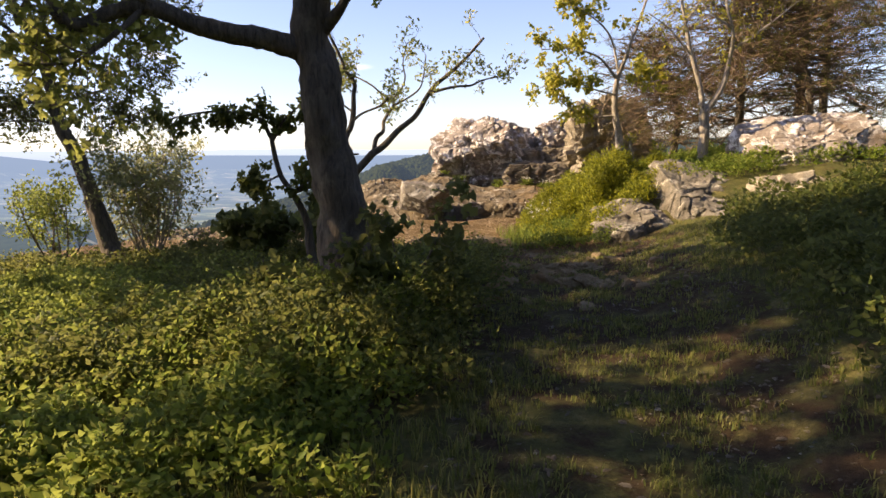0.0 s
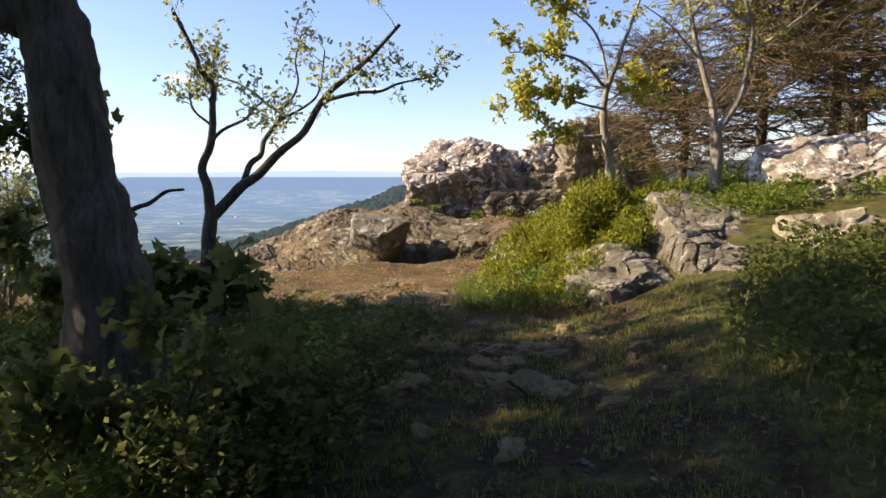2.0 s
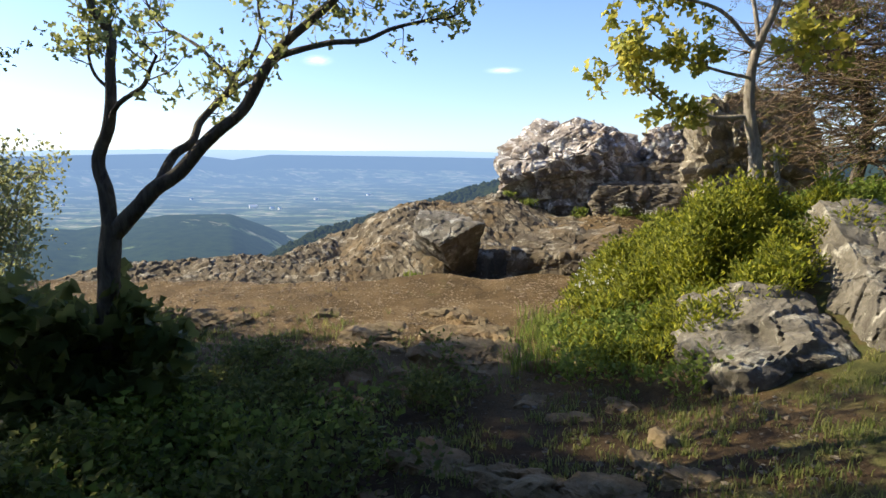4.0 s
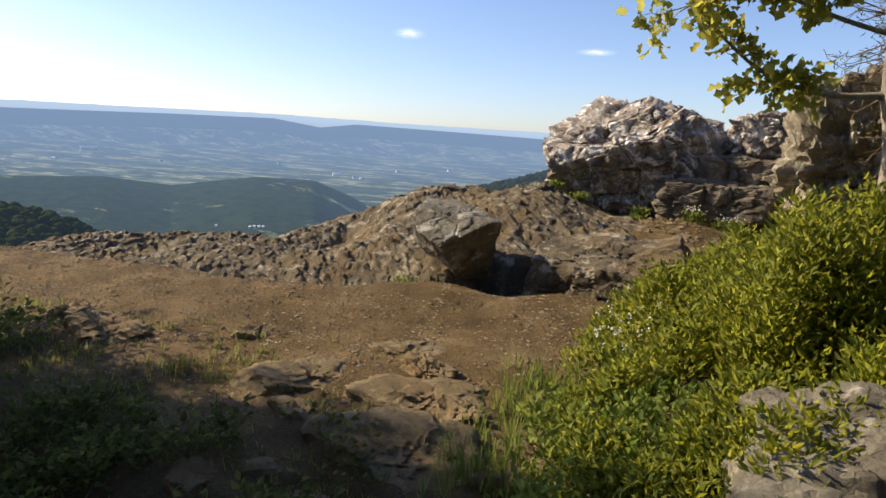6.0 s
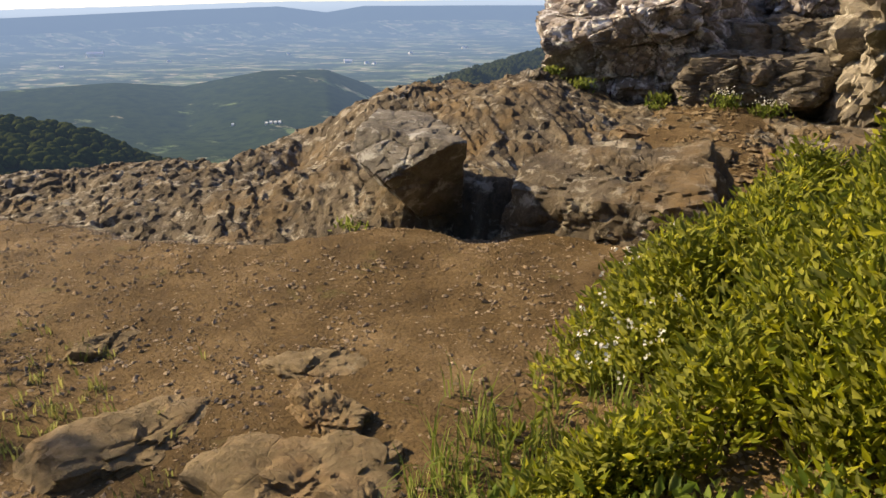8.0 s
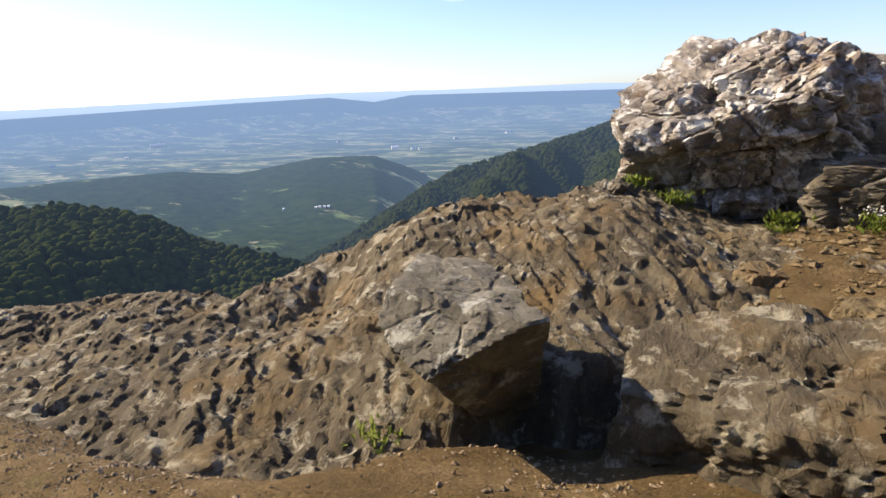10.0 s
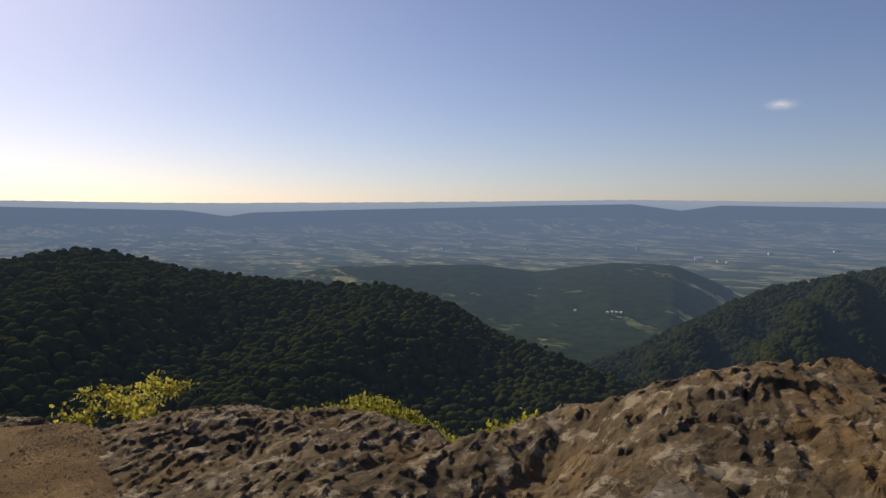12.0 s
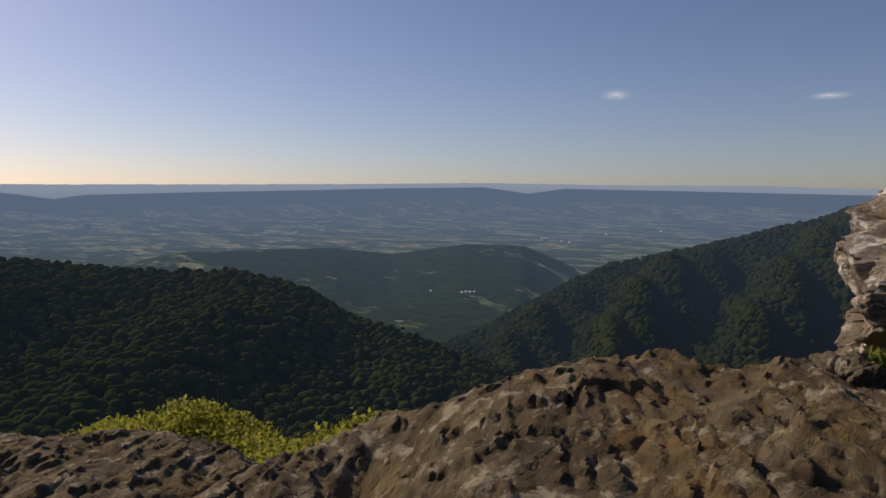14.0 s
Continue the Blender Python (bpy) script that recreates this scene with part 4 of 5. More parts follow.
def conifer(name, at, height, radius, seed, label, needles, n=90, low=0.3):
    """A ragged conifer: a trunk with whorls of long level branches that carry fine dead twigs or needles."""
    rng = np.random.default_rng(seed)
    ob = thing(name, at, label, "tree", "ragged conifers")
    lean = rng.normal(size=2) * 0.3
    tr = smooth_path([(0, 0, -0.4), (0.08 - lean[0] * 0.3, 0, height * 0.4), (lean[0] * 0.3, lean[1] * 0.3, height * 0.7), (lean[0], lean[1], height)], 10)
    part("trunk", *tube(tr, 0.075, 0.02, 12, 0.2, seed), BARK, ob)
    tubes, pos, way = [], [], []
    for i in range(n):
        k = low / height + (1 - low / height) * rng.random()
        start = tr[min(len(tr) - 1, int(len(tr) * (0.08 + 0.92 * k)))]
        a = rng.uniform(0, 2 * np.pi)
        ln = radius * (1.1 - 0.6 * k) * rng.uniform(0.5, 1.15)
        br = wander(rng, start, (math.cos(a), math.sin(a), 0.05 + rng.normal() * 0.2), ln, 8, 0.16, -0.02)
        tubes.append(tube(br, 0.013, 0.004, 4))
        for j in range(2, 9):
            for side in (-1, 1):
                if rng.random() < 0.85:
                    d = unit(br[j] - br[j - 1])
                    s = unit(d * 0.8 + side * np.array((-d[1], d[0], 0)) + np.array((0, 0, 0.2 * rng.normal())))
                    tw = wander(rng, br[j], s, ln * 0.32 * rng.uniform(0.5, 1.2) * (1.2 - j / 12), 4, 0.22)
                    tubes.append(tube(tw, 0.0045, 0.002, 3))
                    pos += [tw[1], tw[2], tw[3], tw[4]]
                    way += [unit(tw[1] - tw[0])] * 4
    V, F = joined(tubes)
    tagged(part("branchwork", V, F, TWIG_DEAD, ob), kind="stuff")
    keep = rng.random(len(pos)) < needles
    P, D = np.repeat(np.array(pos)[keep], 12, 0), np.repeat(np.array(way)[keep], 12, 0)
    P = P + rng.normal(size=P.shape) * 0.025
    V, F = leaf_mesh(P, unit(D * 0.7 + 0.7 * rng.normal(size=D.shape)), 0.045 * rng.uniform(0.6, 1.3, len(P)), 0.07, rng)
    tagged(part("needles", V, F, NEEDLE, ob), kind="stuff")
    return ob


conifer("conifer", (4.75, 11.2, 1.35), 3.0, 2.2, 71, "ragged conifer with brown dead lower branches", 0.12, 270)
conifer("conifer", (5.9, 11.8, 1.5), 4.6, 2.3, 72, "ragged conifer with brown dead lower branches", 0.3, 190)
conifer("conifer", (6.9, 10.6, 1.6), 4.2, 2.2, 73, "dark conifer with level needled branches", 0.6, 150)
conifer("conifer", (6.9, 12.9, 1.6), 5.0, 1.8, 74, "ragged conifer with brown dead lower branches", 0.3, 80)
conifer("conifer", (3.95, 12.3, 1.2), 2.3, 1.7, 75, "ragged conifer with brown dead lower branches", 0.08, 240)
conifer("conifer", (5.45, 10.5, 1.3), 2.4, 1.7, 76, "low ragged conifer with brown dead branches", 0.12, 170)


def shrub(name, at, height, radius, seed, label, leaf, size, stems=9, twig=0.3, per=6, bark=BARK, n=90, lobed=False, width=0.3, group=""):
    rng = np.random.default_rng(seed)
    ob = thing(name, at, label, "shrub", group)
    paths, tubes = [], []
    for i in range(stems):
        a = 2 * math.pi * (i + rng.random()) / stems
        w = wander(rng, (0.05 * math.cos(a), 0.05 * math.sin(a), -0.1), (radius * math.cos(a) * rng.random(), radius * math.sin(a) * rng.random(), height), height * rng.uniform(0.75, 1.1), 7, 0.12, 0.04)
        paths.append(w)
        tubes.append(tube(w, 0.014, 0.004, 5))
    tw, tips = twigs_along(rng, paths, n, twig, 0.0035, 0.3, 0.3, 0.12, 2, 0.8)
    V, F = joined(tubes + tw)
    part("stemwork", V, F, bark, ob)
    V, F = clusters(rng, tips, per, size, width, 0.1, 1.0, lobed, 0.04)
    tagged(part("foliage", V, F, leaf, ob), kind="stuff")
    return ob


shrub("shrub", (-3.55, 8.0, float(land(-3.55, 8.0))), 1.55, 0.64, 81, "airy grey-green shrub at the summit's edge", LEAF_GREY, 0.05, 18, 0.4, 7, BARK_PALE, 230)
for x, y, tall, wide, s in ((-1.65, 6.55, 0.68, 0.36, 84), (-0.72, 6.35, 0.7, 0.26, 86)):
    shrub("shrub", (x, y, float(land(x, y))), tall, wide, s, "dark broad-leaved shrub beside a forked tree", LEAF_DARK_SHADED, 0.11, 8, 0.2, 6, BARK, 40, True, 0.4, group="shrubs round the forked tree")
shrub("shrub", (-5.0, 8.3, float(land(-5.0, 8.3))), 1.2, 0.6, 82, "yellow-green shrub beside a leaning tree", LEAF_HERB, 0.05, 10, 0.3, 7, BARK, 90)
for i, (x, y, top, rad, s, mat) in enumerate(((-7.6, 11.35, -1.2, 0.75, 91, LEAF_YELLOW), (-8.9, 11.3, -1.05, 0.95, 92, LEAF_YELLOW))):
    g = float(land(x, y))
    shrub("shrub", (x, y, g), max(0.6, top - g), rad, s, "yellow-green shrub below the rim of the cliff", mat, 0.075, 26, 0.4, 9, BARK, 420, True, 0.36, "shrubs below the rim")
for x, y, h, s in ((0.14, 4.25, 0.95, 101), (-0.12, 4.05, 0.72, 102), (0.42, 4.5, 0.7, 103), (-0.75, 4.2, 0.62, 104)):
    shrub("oak_seedling", (x, y, float(land(x, y))), h, 0.14, s, "oak seedling with broad drooping leaves", LEAF_DARK_SHADED, 0.095, 2, 0.12, 4, BARK, 9, True, 0.36, "seedlings round the oak")


# ---- low growth
def rim_thicket():
    """The leafy tops of the bushes that grow up from under the rim."""
    rng = np.random.default_rng(97)
    m = 5200
    x, y = rng.uniform(-13, -3.7, m), rng.uniform(14.1, 16.4, m)
    crest = np.interp(x, (-13, -10.7, -9.4, -8.6, -7.8, -7, -6.2, -5.5, -4.6, -3.7), (-2.6, -1.75, -1.3, -1.05, -1.25, -1.25, -1.05, -0.68, -0.34, -0.28)) - 0.35 * (y - 15) ** 2
    crest = crest + 0.22 * fbm(xyz(x, y, 0 * x) * 1.3, 3, 0.6, 98)
    x, y, crest = np.repeat(x, 22), np.repeat(y, 22), np.repeat(crest, 22)
    z = crest - rng.random(len(x)) ** 1.5 * np.minimum(1.6, np.maximum(0.3, crest - land(x, y)))
    P = np.stack([x + 0.1 * rng.normal(size=len(x)), y + 0.1 * rng.normal(size=len(x)), z], 1)
    D = unit(rng.normal(size=P.shape) + np.array((0, 0, 0.5)))
    V, F = leaf_mesh(P, D, 0.075 * rng.uniform(0.6, 1.2, len(P)), 0.33, rng)
    stems = []
    for i in range(120):
        a, b = rng.uniform(-12, -4.4), rng.uniform(14, 16.8)
        g = float(land(a, b))
        stems.append(tube(wander(rng, (a, b, g - 0.1), (0, 0, 1), max(0.3, -1.5 - g), 5, 0.12), 0.02, 0.006, 4))
    ob = tagged(part("bush_thicket", V, F, LEAF_BUSH), "yellow-green bushes growing below the cliff's rim", "shrub", kind="stuff")
    part("stemwork", *joined(stems), BARK, ob)
    return ob


rim_thicket()


def band(x, a, b, soft=0.5):
    return ss(a, a + soft, x) * ss(b, b - soft, x)


ragged = lambda x, y, k: 0.9 * fbm(xyz(x, y, 0 * x) * 0.6, 2, 0.5, k)
left_side = lambda x, y: ss(-9.5, -5, x + ragged(x, y, 5)) * ss(0.55, -0.25, x - 0.10 * (y - 3)) * ss(7.0, 6.0, y) * ss(0.3, 1.9, y + 0.5 * ragged(x, y, 6))
mound = lambda x, y: 0.55 + 0.6 * np.exp(-((x + 0.1) / 1.1) ** 2 - ((y - 4.2) / 1.2) ** 2) + 0.25 * ss(2, 4, y)
carpet("undergrowth", left_side, (-9.5, 1.0, 0.4, 7), 12500, 13, 0.34, 0.042, LEAF_HERB, "low leafy green undergrowth beside the path", "undergrowth", 201, 0.34, 0.06, 0.5, mound)
carpet("undergrowth", lambda x, y: ss(0.75, 0.1, x - 0.10 * (y - 3)) * band(y, 2.6, 6.6) * ss(-2.5, -1.2, x), (-3, 1.1, 2.2, 7), 3600, 14, 0.40, 0.038, LEAF_DARK_SHADED, "dark leafy undergrowth round the oak", "undergrowth", 202, 0.32, 0.08, 0.4, mound)
grass("grass", lambda x, y: ss(1.0, 0.1, x) * ss(5.5, 3.0, y), (-5, 1.2, 0.3, 5.5), 7000, 0.11, GRASS, "short yellow-green grass beside the path", 203)
grass("grass", lambda x, y: band(x, 0.2, 3.6, 0.8) * band(y, 0.5, 8.0, 1.0) * 0.7, (0, 4, 0.3, 8.2), 11000, 0.055, GRASS, "thin trodden grass on the path", 204)
grass("grass", lambda x, y: (0.5 * ss(0.0, -0.8, x) * ss(7.4, 8.2, y) + 0.3 * ss(1.0, 0.4, x) * ss(8.7, 8.2, y)) * band(y, 6.5, 9.2, 0.6), (-6, 1.0, 6, 9.6), 5000, 0.07, GRASS, "thin grass at the edge of bare soil", 205)
carpet("undergrowth", lambda x, y: ss(-1.4, -2.4, x) * band(y, 6.2, 8.6, 0.5) * ss(-7, -6, x), (-7, 0, 6, 8.8), 1800, 12, 0.3, 0.05, LEAF_DARK_SHADED, "low dark shrubs at the summit's edge", "undergrowth", 206, 0.32, 0.08)
carpet("undergrowth", lambda x, y: ss(2.15, 2.9, x - 0.12 * (y - 3)) * ss(10, 5.5, x + ragged(x, y, 7)) * band(y + 0.6 * ragged(x, y, 8), 1.4, 7.5, 1.3), (1.8, 10, 0.8, 8.4), 7400, 13, 0.36, 0.05, LEAF_DARK_SHADED, "dense dark-green undergrowth on the bank", "undergrowth", 207, 0.3, 0.08)
carpet("undergrowth", lambda x, y: ss(2.6, 3.1, x) * ss(10, 7, x + ragged(x, y, 9)) * band(y + 0.4 * ragged(x, y, 10), 8.4, 11.8, 0.7), (2.5, 10, 7.6, 12.4), 5600, 13, 0.22, 0.042, LEAF_HERB, "green leafy undergrowth on the upper bank", "undergrowth", 208, 0.3, 0.08)
# Leaves in the darkened colour, for the shaded growth among the stones.
carpet("undergrowth", lambda x, y: ss(1.0, 0.5, x) * band(y + 0.35 * ragged(x, y, 12), 6.4, 7.85, 0.5) * ss(0.0, 0.25, ragged(x * 2.2, y * 2.2, 13) + 0.12 + 0.6 * ss(0.2, -0.3, x)), (-2.4, 1.1, 6.2, 8.1), 1500, 12, 0.2, 0.035, LEAF_DARK_SHADED, "low leaves darkened as if shaded, between half-buried stones", "undergrowth", 213, 0.3, 0.07)
lumps = lambda x, y: ragged(x * 3.6, y * 3.6, 15)
bush_in = lambda x, y: ss(1.0, 1.45, x - 0.18 * np.abs(y - 9.0)) * ss(3.3, 2.8, x) * band(y, 7.75, 10.5, 0.35) * ss(0.2, -0.15, x - 2.42 - 0.8 * np.maximum(0, y - 8.1)) * (0.12 + 0.88 * ss(-0.25, 0.1, lumps(x, y)))
bush_top = lambda x, y: (0.3 + 0.43 * ss(1.2, 1.9, x) * ss(10.6, 9.6, y)) * (0.55 + 0.45 * ss(8.0, 8.9, y)) * (0.72 + 0.62 * ss(-0.3, 0.45, lumps(x, y)))
carpet("shrub_thicket", bush_in, (0.8, 3.4, 7.6, 10.6), 4300, 27, 0.62, 0.043, LEAF_BUSH, "dense bright yellow-green low shrubs", "shrub", 209, 0.19, 0.08, 1.0, bush_top, low=0.0)
carpet("undergrowth", lambda x, y: ss(1.1, 1.4, x + 0.15 * (y - 8)) * ss(2.3, 2.0, x) * band(y, 7.3, 8.7, 0.3), (0.8, 2.7, 7.1, 8.8), 340, 13, 0.2, 0.042, LEAF_HERB, "green leafy plants at the foot of the shrubs", "undergrowth", 211, 0.26, 0.08, 0.8)
grass("grass", lambda x, y: band(x, 0.75, 2.0, 0.3) * band(y, 7.6, 9.6, 0.4), (0.6, 2.2, 7.4, 9.8), 480, 0.2, LEAF_HERB, "taller grass tufts at the shrubs' edge", 210)


# ---------------------------------------------------------------- far woods
def woods(name, az0, az1, r0, r1, n, crown, blobs, level, seed, label, mat):
    rng = np.random.default_rng(seed)
    az = rng.uniform(az0, az1, n)
    r = np.sqrt(rng.uniform(r0 ** 2, r1 ** 2, n))
    x, y = -np.sin(np.radians(az)) * r, np.cos(np.radians(az)) * r
    z = far_land(az, r)
    keep = z > -142
    x, y, z = x[keep], y[keep], z[keep]
    D, F = ICO[level]
    Vs, Fs, k = [], [], 0
    for b in range(blobs):
        shape = D * (1 + 0.28 * pn(D * 2.2 + 11 * b, seed + b))[:, None]
        s = crown * rng.uniform(0.55, 1.15, len(x)) * (1 if b == 0 else 0.62)
        c = np.stack([x, y, z + crown * 0.6], 1)
        if b:
            c = c + rng.normal(size=c.shape) * crown * 0.42
        a = rng.uniform(0, 6.28, len(x))
        R = np.zeros((len(x), 3, 3))
        R[:, 0, 0], R[:, 0, 1], R[:, 1, 0], R[:, 1, 1], R[:, 2, 2] = np.cos(a), -np.sin(a), np.sin(a), np.cos(a), rng.uniform(0.75, 1.1, len(x))
        V = np.einsum("nij,vj->nvi", R, shape) * s[:, None, None] + c[:, None]
        Vs.append(V.reshape(-1, 3))
        Fs.append((F[None] + (np.arange(len(x)) * len(D))[:, None, None]).reshape(-1, 3) + k)
        k += len(x) * len(D)
    return tagged(part(name, np.concatenate(Vs), np.concatenate(Fs), mat), label, "forest", kind="stuff")


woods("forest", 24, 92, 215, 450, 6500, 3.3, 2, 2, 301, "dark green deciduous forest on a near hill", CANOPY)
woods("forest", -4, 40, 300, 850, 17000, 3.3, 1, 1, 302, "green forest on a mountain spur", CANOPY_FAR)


def unseen_woods():
    """Unseen trees added behind the path and over the bank to block skylight."""
    rng = np.random.default_rng(331)
    n = 210
    a, r = np.radians(rng.uniform(112, 300, n)), rng.uniform(10.5, 30, n)
    x, y = 0.8 - np.sin(a) * r, 3 + np.cos(a) * r
    D, F = ICO[3]
    Vs, Fs, k = [], [], 0
    for i in range(n):
        for b in range(4):
            c = np.array((x[i], y[i], rng.uniform(0.8, 6.5))) + rng.normal(size=3) * 0.8
            V = D * (1 + 0.45 * fbm(D * 2.5 + 9 * i + b, 3, 0.6, 3))[:, None] * rng.uniform(0.9, 1.7) + c
            Vs.append(V), Fs.append(F + k)
            k += len(D)
    return tagged(part("unseen_woodland", np.concatenate(Vs), np.concatenate(Fs), CANOPY), "dense green trees out of view behind the summit path, added to block skylight", "forest", kind="stuff")


unseen_woods()


# ---------------------------------------------------------------- stones
STONES = ((-0.08, 8.5, 0.32, 0.09, 70), (0.55, 8.5, 0.30, 0.10, 20), (0.47, 8.84, 0.14, 0.11, 0), (0.72, 8.70, 0.09, 0.10, 30), (0.82, 8.50, 0.16, 0.08, 140), (0.72, 7.95, 0.36, 0.15, 10), (-1.55, 8.5, 0.28, 0.13, 0), (-2.1, 8.75, 0.15, 0.13, 40),
          (-0.75, 8.97, 0.15, 0.05, 60), (1.27, 8.38, 0.12, 0.09, 80), (1.35, 7.95, 0.22, 0.09, 20), (0.38, 7.6, 0.10, 0.08, 50), (0.09, 8.12, 0.11, 0.08, 10), (0.16, 7.45, 0.13, 0.05, 120), (0.23, 9.1, 0.18, 0.04, 15), (0.2, 7.05, 0.16, 0.06, 0),
          (0.89, 6.44, 0.17, 0.07, 20), (1.23, 6.42, 0.2, 0.08, 160), (1.57, 6.36, 0.14, 0.07, 40), (1.78, 6.62, 0.12, 0.06, 90), (0.86, 5.57, 0.13, 0.09, 60), (1.19, 5.74, 0.12, 0.10, 130), (1.54, 5.6, 0.22, 0.11, 15), (1.62, 6.35, 0.16, 0.07, 5),
          (1.42, 6.0, 0.12, 0.10, 75), (1.97, 6.46, 0.14, 0.06, 0), (-2.1, 4.5, 0.24, 0.12, 20), (1.45, 12.35, 0.2, 0.12, 10), (0.9, 12.95, 0.22, 0.07, 70), (1.95, 12.6, 0.14, 0.12, 120), (0.55, 13.6, 0.18, 0.06, 30), (2.25, 13.2, 0.12, 0.14, 0))
r3 = np.random.default_rng(450)
MORE = tuple((r3.uniform(0.6, 2.3), r3.uniform(4.6, 7.6), r3.uniform(0.04, 0.12), r3.uniform(0.03, 0.07), r3.uniform(0, 180)) for _ in range(34))
for i, (x, y, s, h, turn) in enumerate(STONES + MORE):
    V, F = rock_shape((s * 1.25, s * 0.8, h * 1.3), [(0.1, -0.25, 1, h * 0.8), (-0.4, -0.9, 0.2, s * 0.55)], level=3 if s < 0.12 else 5, rough=0.02, block=0.03, grain=5, seed=400 + i)
    ob = part("stone", turned(V, turn), F, STONE, crease=32)
    z = float(land(x, y)) if y < 12 else float(max(land(x, y), shelf(np.array([x]), np.array([y]))[0]))
    ob.location = (x, y, z - h * 0.4)
    tagged(ob, "weathered brown stone half sunk in the soil" if y < 12 else "loose brown stone on the rock ledge", "stone", "stones in the soil" if y < 12 else "stones on the ledge")


for x, y, s, turn in ((1.47, 9.5, 0.15, 70), (1.6, 9.95, 0.2, 50)):
    V, F = rock_shape((s * 1.3, s * 0.8, s * 0.7), [(0, -0.3, 1, s * 0.5)], level=5, rough=0.02, block=0.03, grain=5, seed=int(100 * x))
    ob = part("stone", turned(V, turn), F, ROCK_GREY, crease=32)
    ob.location = (x, y, float(land(x, y)) + s * 0.35)
    tagged(ob, "pale lichened stone at the edge of low shrubs", "stone", "stones in the shrubs")


def pebbles(name, inside, box, n, small, large, mat, label, seed):
    rng = np.random.default_rng(seed)
    x, y = rng.uniform(box[0], box[1], n * 3), rng.uniform(box[2], box[3], n * 3)
    keep = rng.random(len(x)) < inside(x, y) * np.clip(0.5 + fbm(xyz(x, y, 0 * x) * 1.5, 3, 0.6, seed), 0.05, 1)
    x, y = x[keep][:n], y[keep][:n]
    m = len(x)
    s = small + (large - small) * rng.random(m) ** 4
    D = np.array(((1, 0, 0), (0.3, 0.9, 0), (-0.8, 0.5, 0), (-0.7, -0.6, 0), (0.4, -0.8, 0), (0.15, 0.1, 0.7), (0, 0, -0.6)))
    F = np.array([(i, (i + 1) % 5, 5) for i in range(5)] + [((i + 1) % 5, i, 6) for i in range(5)])
    J = D[None] * (1 + 0.35 * rng.normal(size=(m, 7, 1))) * np.array((1, 0.8, 0.75))
    a = rng.uniform(0, 6.28, m)
    ca, sa = np.cos(a)[:, None], np.sin(a)[:, None]
    J = np.stack([J[..., 0] * ca - J[..., 1] * sa, J[..., 0] * sa + J[..., 1] * ca, J[..., 2]], -1)
    V = J * s[:, None, None] + np.stack([x, y, land(x, y) + s * 0.15], 1)[:, None]
    F = (F[None] + (np.arange(m) * 7)[:, None, None]).reshape(-1, 3)
    return tagged(part(name, V.reshape(-1, 3), F, mat, smooth=False), label, "gravel", kind="stuff")


pebbles("gravel", lambda x, y: band(y, 7.6, 11.4, 0.8) * ss(2.6, 1.6, x) * ss(-7, -5, x), (-7, 2.6, 7.4, 11.4), 26000, 0.003, 0.018, GRAVEL, "loose tan gravel on bare soil", 501)
pebbles("gravel", lambda x, y: band(x, 0.2, 3.2, 0.3) * band(y, 11.6, 14.4, 0.3), (0.2, 3.2, 11.5, 14.4), 2600, 0.005, 0.05, STONE, "loose brown stones on the terrace below the crag", 503)
pebbles("gravel", lambda x, y: band(x, 0.3, 3.0, 0.6) * band(y, 0.6, 8, 0.5), (0.2, 3.2, 0.4, 8), 5000, 0.004, 0.022, ROCK_BLOCK, "loose gravel and leaf litter on the path", 502)


# ---------------------------------------------------------------- small growth on the rocks
for i, (x, y, h) in enumerate(((0.12, 14.22, 0.14), (-0.22, 14.3, 0.1), (0.95, 13.95, 0.2), (1.55, 13.9, 0.16), (1.9, 13.85, 0.14), (-0.62, 10.8, 0.05))):
    r4 = np.random.default_rng(600 + i)
    z = float(max(land(x, y), shelf(np.array([x]), np.array([y]))[0]))
    tuft = thing("plant", (x, y, z), "small green plant rooted in a crack of the rock", "plant", "plants in the cracks")
    m = 150 if h > 0.08 else 50
    P = r4.normal(size=(m, 3)) * np.array((0.07, 0.05, 0)) + np.array((0, 0, 1)) * (r4.random((m, 1)) * h * 0.7)
    V, F = leaf_mesh(P, unit(r4.normal(size=(m, 3)) * 0.6 + np.array((0, 0, 0.9))), 0.055 * r4.uniform(0.6, 1.2, m), 0.2, r4)
    part("foliage", V, F, LEAF_HERB, tuft)
    if i in (3, 4):
        P = r4.normal(size=(40, 3)) * np.array((0.09, 0.05, 0.02)) + np.array((0, 0, h))
        V, F = leaf_mesh(P, unit(r4.normal(size=(40, 3))), 0.02, 0.5, r4)
        part("blossom", V, F, PETAL, tuft, "small white flowers")
r4 = np.random.default_rng(640)
P = np.stack([r4.uniform(1.25, 1.6, 60), r4.uniform(9.0, 10.1, 60), np.zeros(60)], 1)
P[:, 2] = land(P[:, 0], P[:, 1]) + r4.uniform(0.16, 0.3, 60)
V, F = leaf_mesh(np.repeat(P, 4, 0) + 0.008 * r4.normal(size=(240, 3)), unit(r4.normal(size=(240, 3))), 0.014, 0.5, r4)
tagged(part("wildflowers", V, F, PETAL), "tiny white wildflowers at the shrubs' edge", "flowers", kind="stuff")


# ---------------------------------------------------------------- far buildings and clouds
def plain_material(name, col, rough=0.7):
    m, n, l, b = material(name)
    f = noise_node(n, l, 0.6, 4, 0.6, position(n))
    l.new(ramp(n, l, f, (0.3, tuple(0.85 * x for x in col)), (0.7, col)), b.inputs["Base Color"])
    b.inputs["Roughness"].default_value = rough
    return m


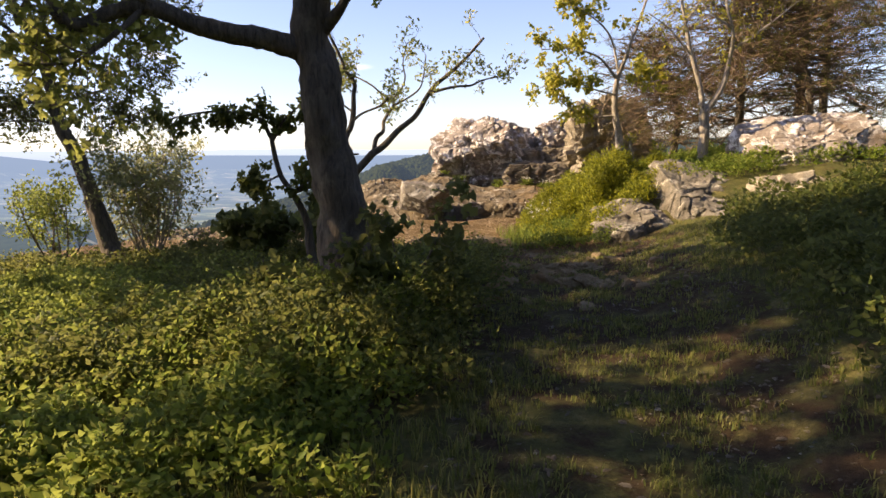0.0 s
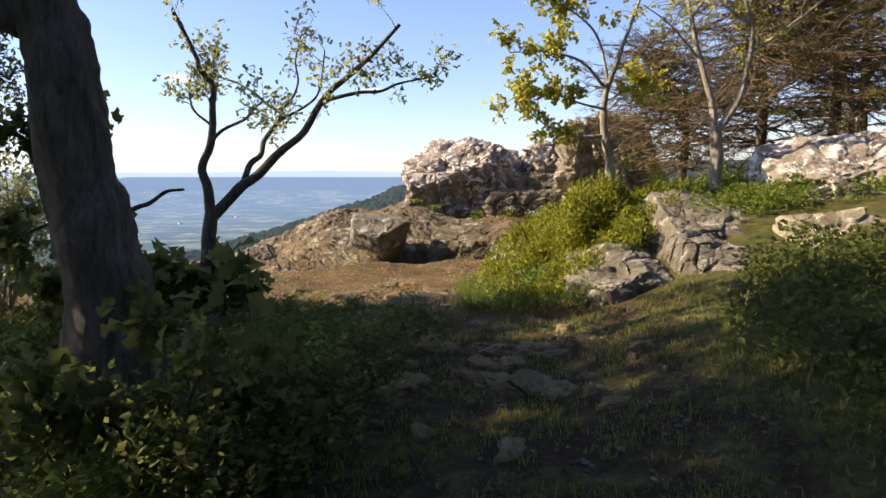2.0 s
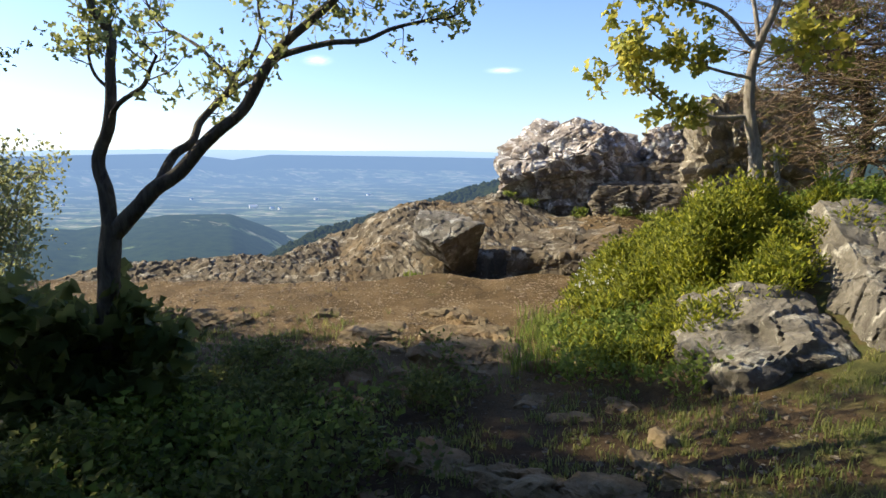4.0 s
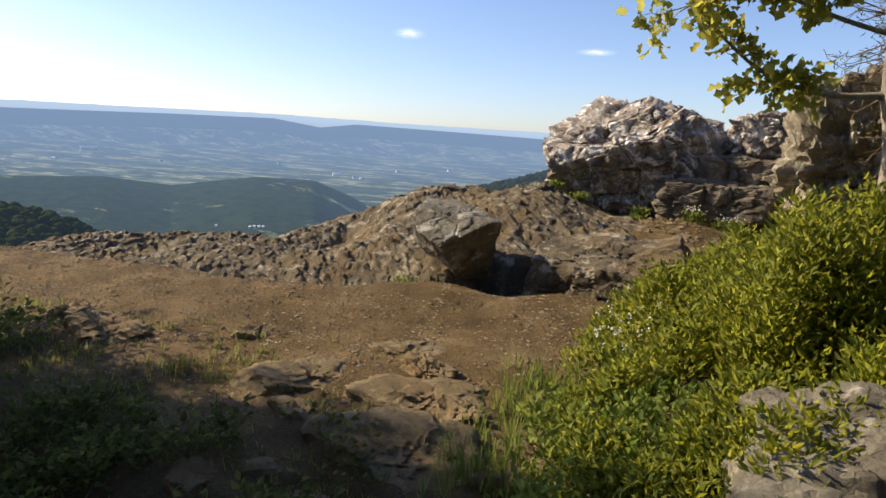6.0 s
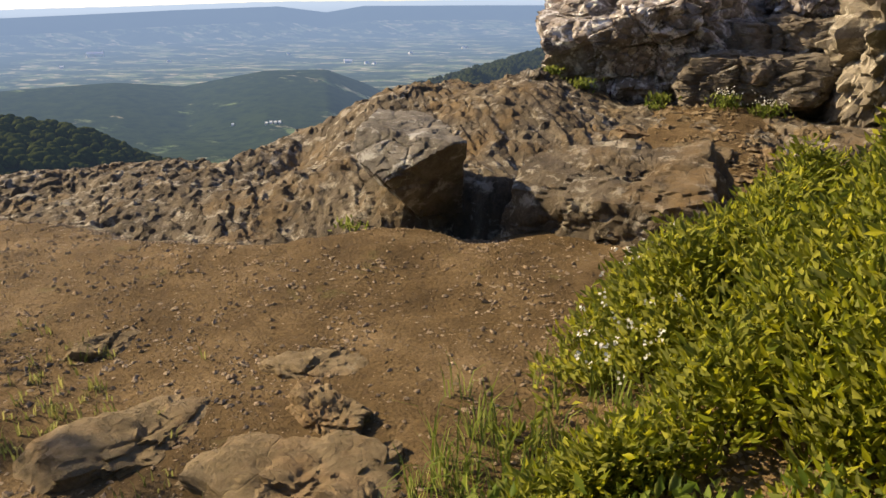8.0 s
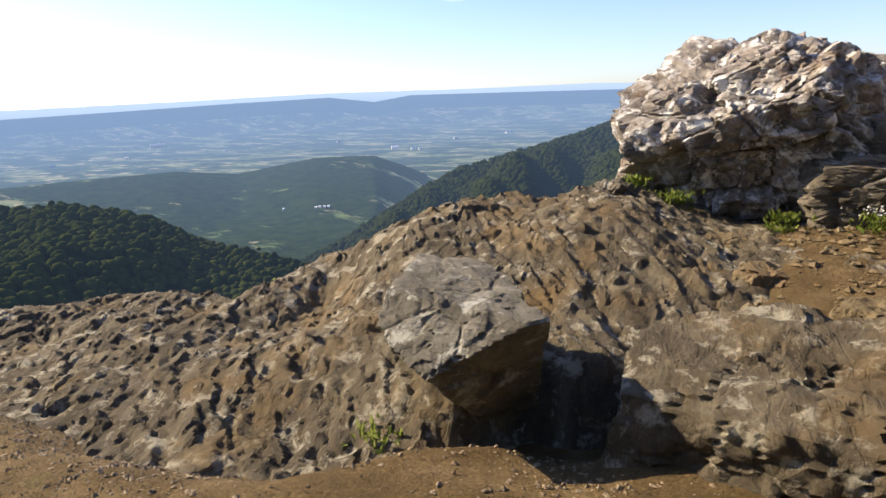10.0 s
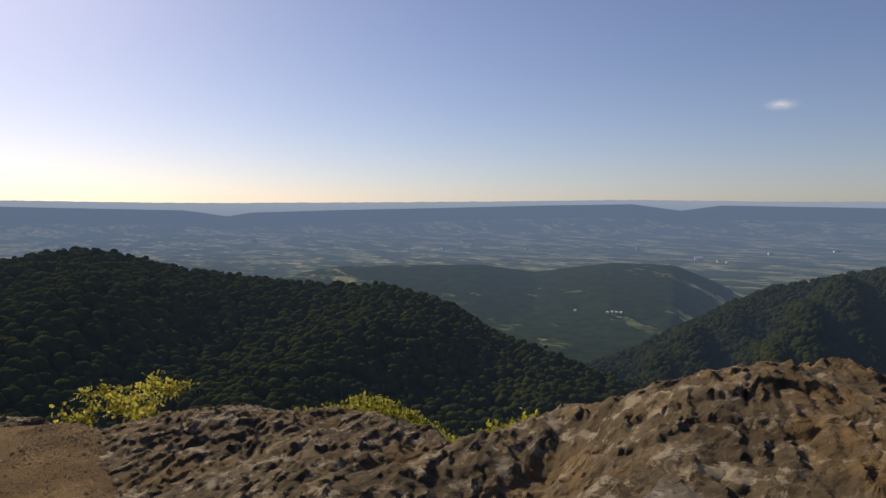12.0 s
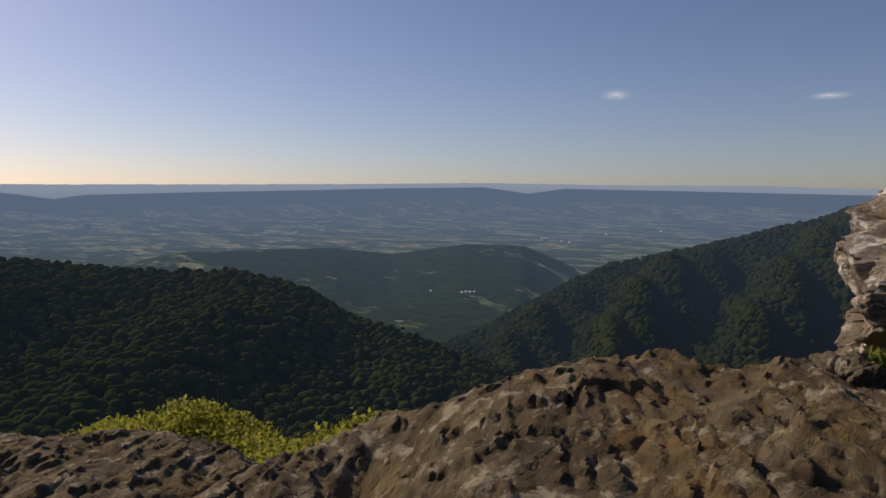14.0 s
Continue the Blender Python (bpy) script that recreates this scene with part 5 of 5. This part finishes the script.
WALL, ROOF = plain_material("white_siding", (0.8, 0.8, 0.78)), plain_material("metal_roof", (0.85, 0.86, 0.88), 0.45)


def farm_building(az, el, length, depth, height, turn, label, group=""):
    out = np.linspace(700, 4000, 700)
    lie = far_land(np.full(700, float(az)), out)
    r = float(out[np.argmin(np.abs((lie - 2) / out - math.tan(radians(el))))])
    x, y = -math.sin(radians(az)) * r, math.cos(radians(az)) * r
    z = float(far_land(np.array([az]), np.array([r]))[0]) - 0.5
    ob = thing("farm_building", (x, y, z), label, "building", group)
    ob.rotation_euler = (0, 0, radians(turn))
    a, b, h = length / 2, depth / 2, height
    V = np.array([(-a, -b, 0), (a, -b, 0), (a, b, 0), (-a, b, 0), (-a, -b, h), (a, -b, h), (a, b, h), (-a, b, h)])
    part("wall", V, [(0, 1, 5, 4), (1, 2, 6, 5), (2, 3, 7, 6), (3, 0, 4, 7)], WALL, ob, smooth=False)
    e = 0.06 * depth
    V = np.array([(-a - e, -b - e, h), (a + e, -b - e, h), (a + e, 0, h * 1.7), (-a - e, 0, h * 1.7), (-a - e, b + e, h), (a + e, b + e, h), (-a, 0, h), (a, 0, h)])
    part("roof", V, [(0, 1, 2, 3), (3, 2, 5, 4), (0, 3, 4, 6), (1, 7, 5, 2)], ROOF, ob, smooth=False)
    return ob


farm_building(50.2, -2.27, 62, 20, 12, 52, "long white-roofed farm shed in the valley")
for az, el in ((37.2, -7.95), (37.55, -8.0), (37.9, -7.95), (38.25, -8.0)):
    farm_building(az, el, 3.2, 4.5, 2.2, 30, "small white house among fields", "houses in the valley")
farm_building(40.9, -7.97, 3, 3, 2.4, 20, "small white house among fields", "houses in the valley")
farm_building(68, -2.31, 26, 14, 9, 60, "white farm building in the hazy valley", "farms in the valley")
farm_building(72.4, -3.06, 30, 14, 8, 60, "white farm building in the hazy valley", "farms in the valley")
farm_building(31.5, -3.5, 26, 12, 8, 40, "white farm building in the hazy valley", "farms in the valley")
for az, el, long in ((30.0, -3.6, 16), (29.4, -3.65, 10), (22.0, -2.6, 30), (45.2, -2.9, 12), (57.5, -3.2, 14), (61.8, -2.6, 12), (36.2, -2.7, 14), (26.4, -2.9, 18)):
    farm_building(az, el, long, 9, 5, 45 + az, "small pale farm building in the hazy valley", "farms in the valley")
farm_building(52.5, -3.0, 12, 10, 6, 40, "white farm building in the hazy valley", "farms in the valley")


def cloud(az, el, wide, high, seed):
    """A wisp of fair-weather cloud, its sunlit white given as emission."""
    m, n, l, b = material("cloud")
    q = n.new("ShaderNodeTexCoord").outputs["Generated"]
    g = n.new("ShaderNodeTexGradient")
    g.gradient_type = "QUADRATIC_SPHERE"
    l.new(stretched(n, l, q, (2, 2, 0)), g.inputs[0])
    off = [k for k in n if k.type == "MAPPING"][-1]
    off.inputs["Location"].default_value = (-1, -1, 0)
    f = ramp(n, l, noise_node(n, l, 4.0, 6, 0.65, stretched(n, l, q, (1.2 + 0.1 * seed, 3.0, 1))), (0.25, 0.0), (0.6, 1.0))
    veil = n.new("ShaderNodeMath")
    veil.operation = "MULTIPLY"
    l.new(f, veil.inputs[0]), l.new(g.outputs["Fac"], veil.inputs[1])
    e, t, mix = n.new("ShaderNodeEmission"), n.new("ShaderNodeBsdfTransparent"), n.new("ShaderNodeMixShader")
    e.inputs[0].default_value, e.inputs[1].default_value = (0.95, 0.95, 1, 1), 1.0
    l.new(veil.outputs[0], mix.inputs[0]), l.new(t.outputs[0], mix.inputs[1]), l.new(e.outputs[0], mix.inputs[2])
    l.new(mix.outputs[0], n["Material Output"].inputs[0])
    r = 4700
    at = Vector((-math.sin(radians(az)) * r, math.cos(radians(az)) * r, 2 + math.tan(radians(el)) * r))
    ob = part("cloud", np.array([(-wide, -high, 0), (wide, -high, 0), (wide, high, 0), (-wide, high, 0)]), [(0, 1, 2, 3)], m)
    ob.matrix_world = look(at, at * 2)
    ob.visible_shadow = False
    return tagged(ob, "small thin white cloud in a clear sky", "cloud", kind="structure")


cloud(26.0, 8.4, 130, 48, 1)
cloud(10.7, 7.6, 160, 30, 2)
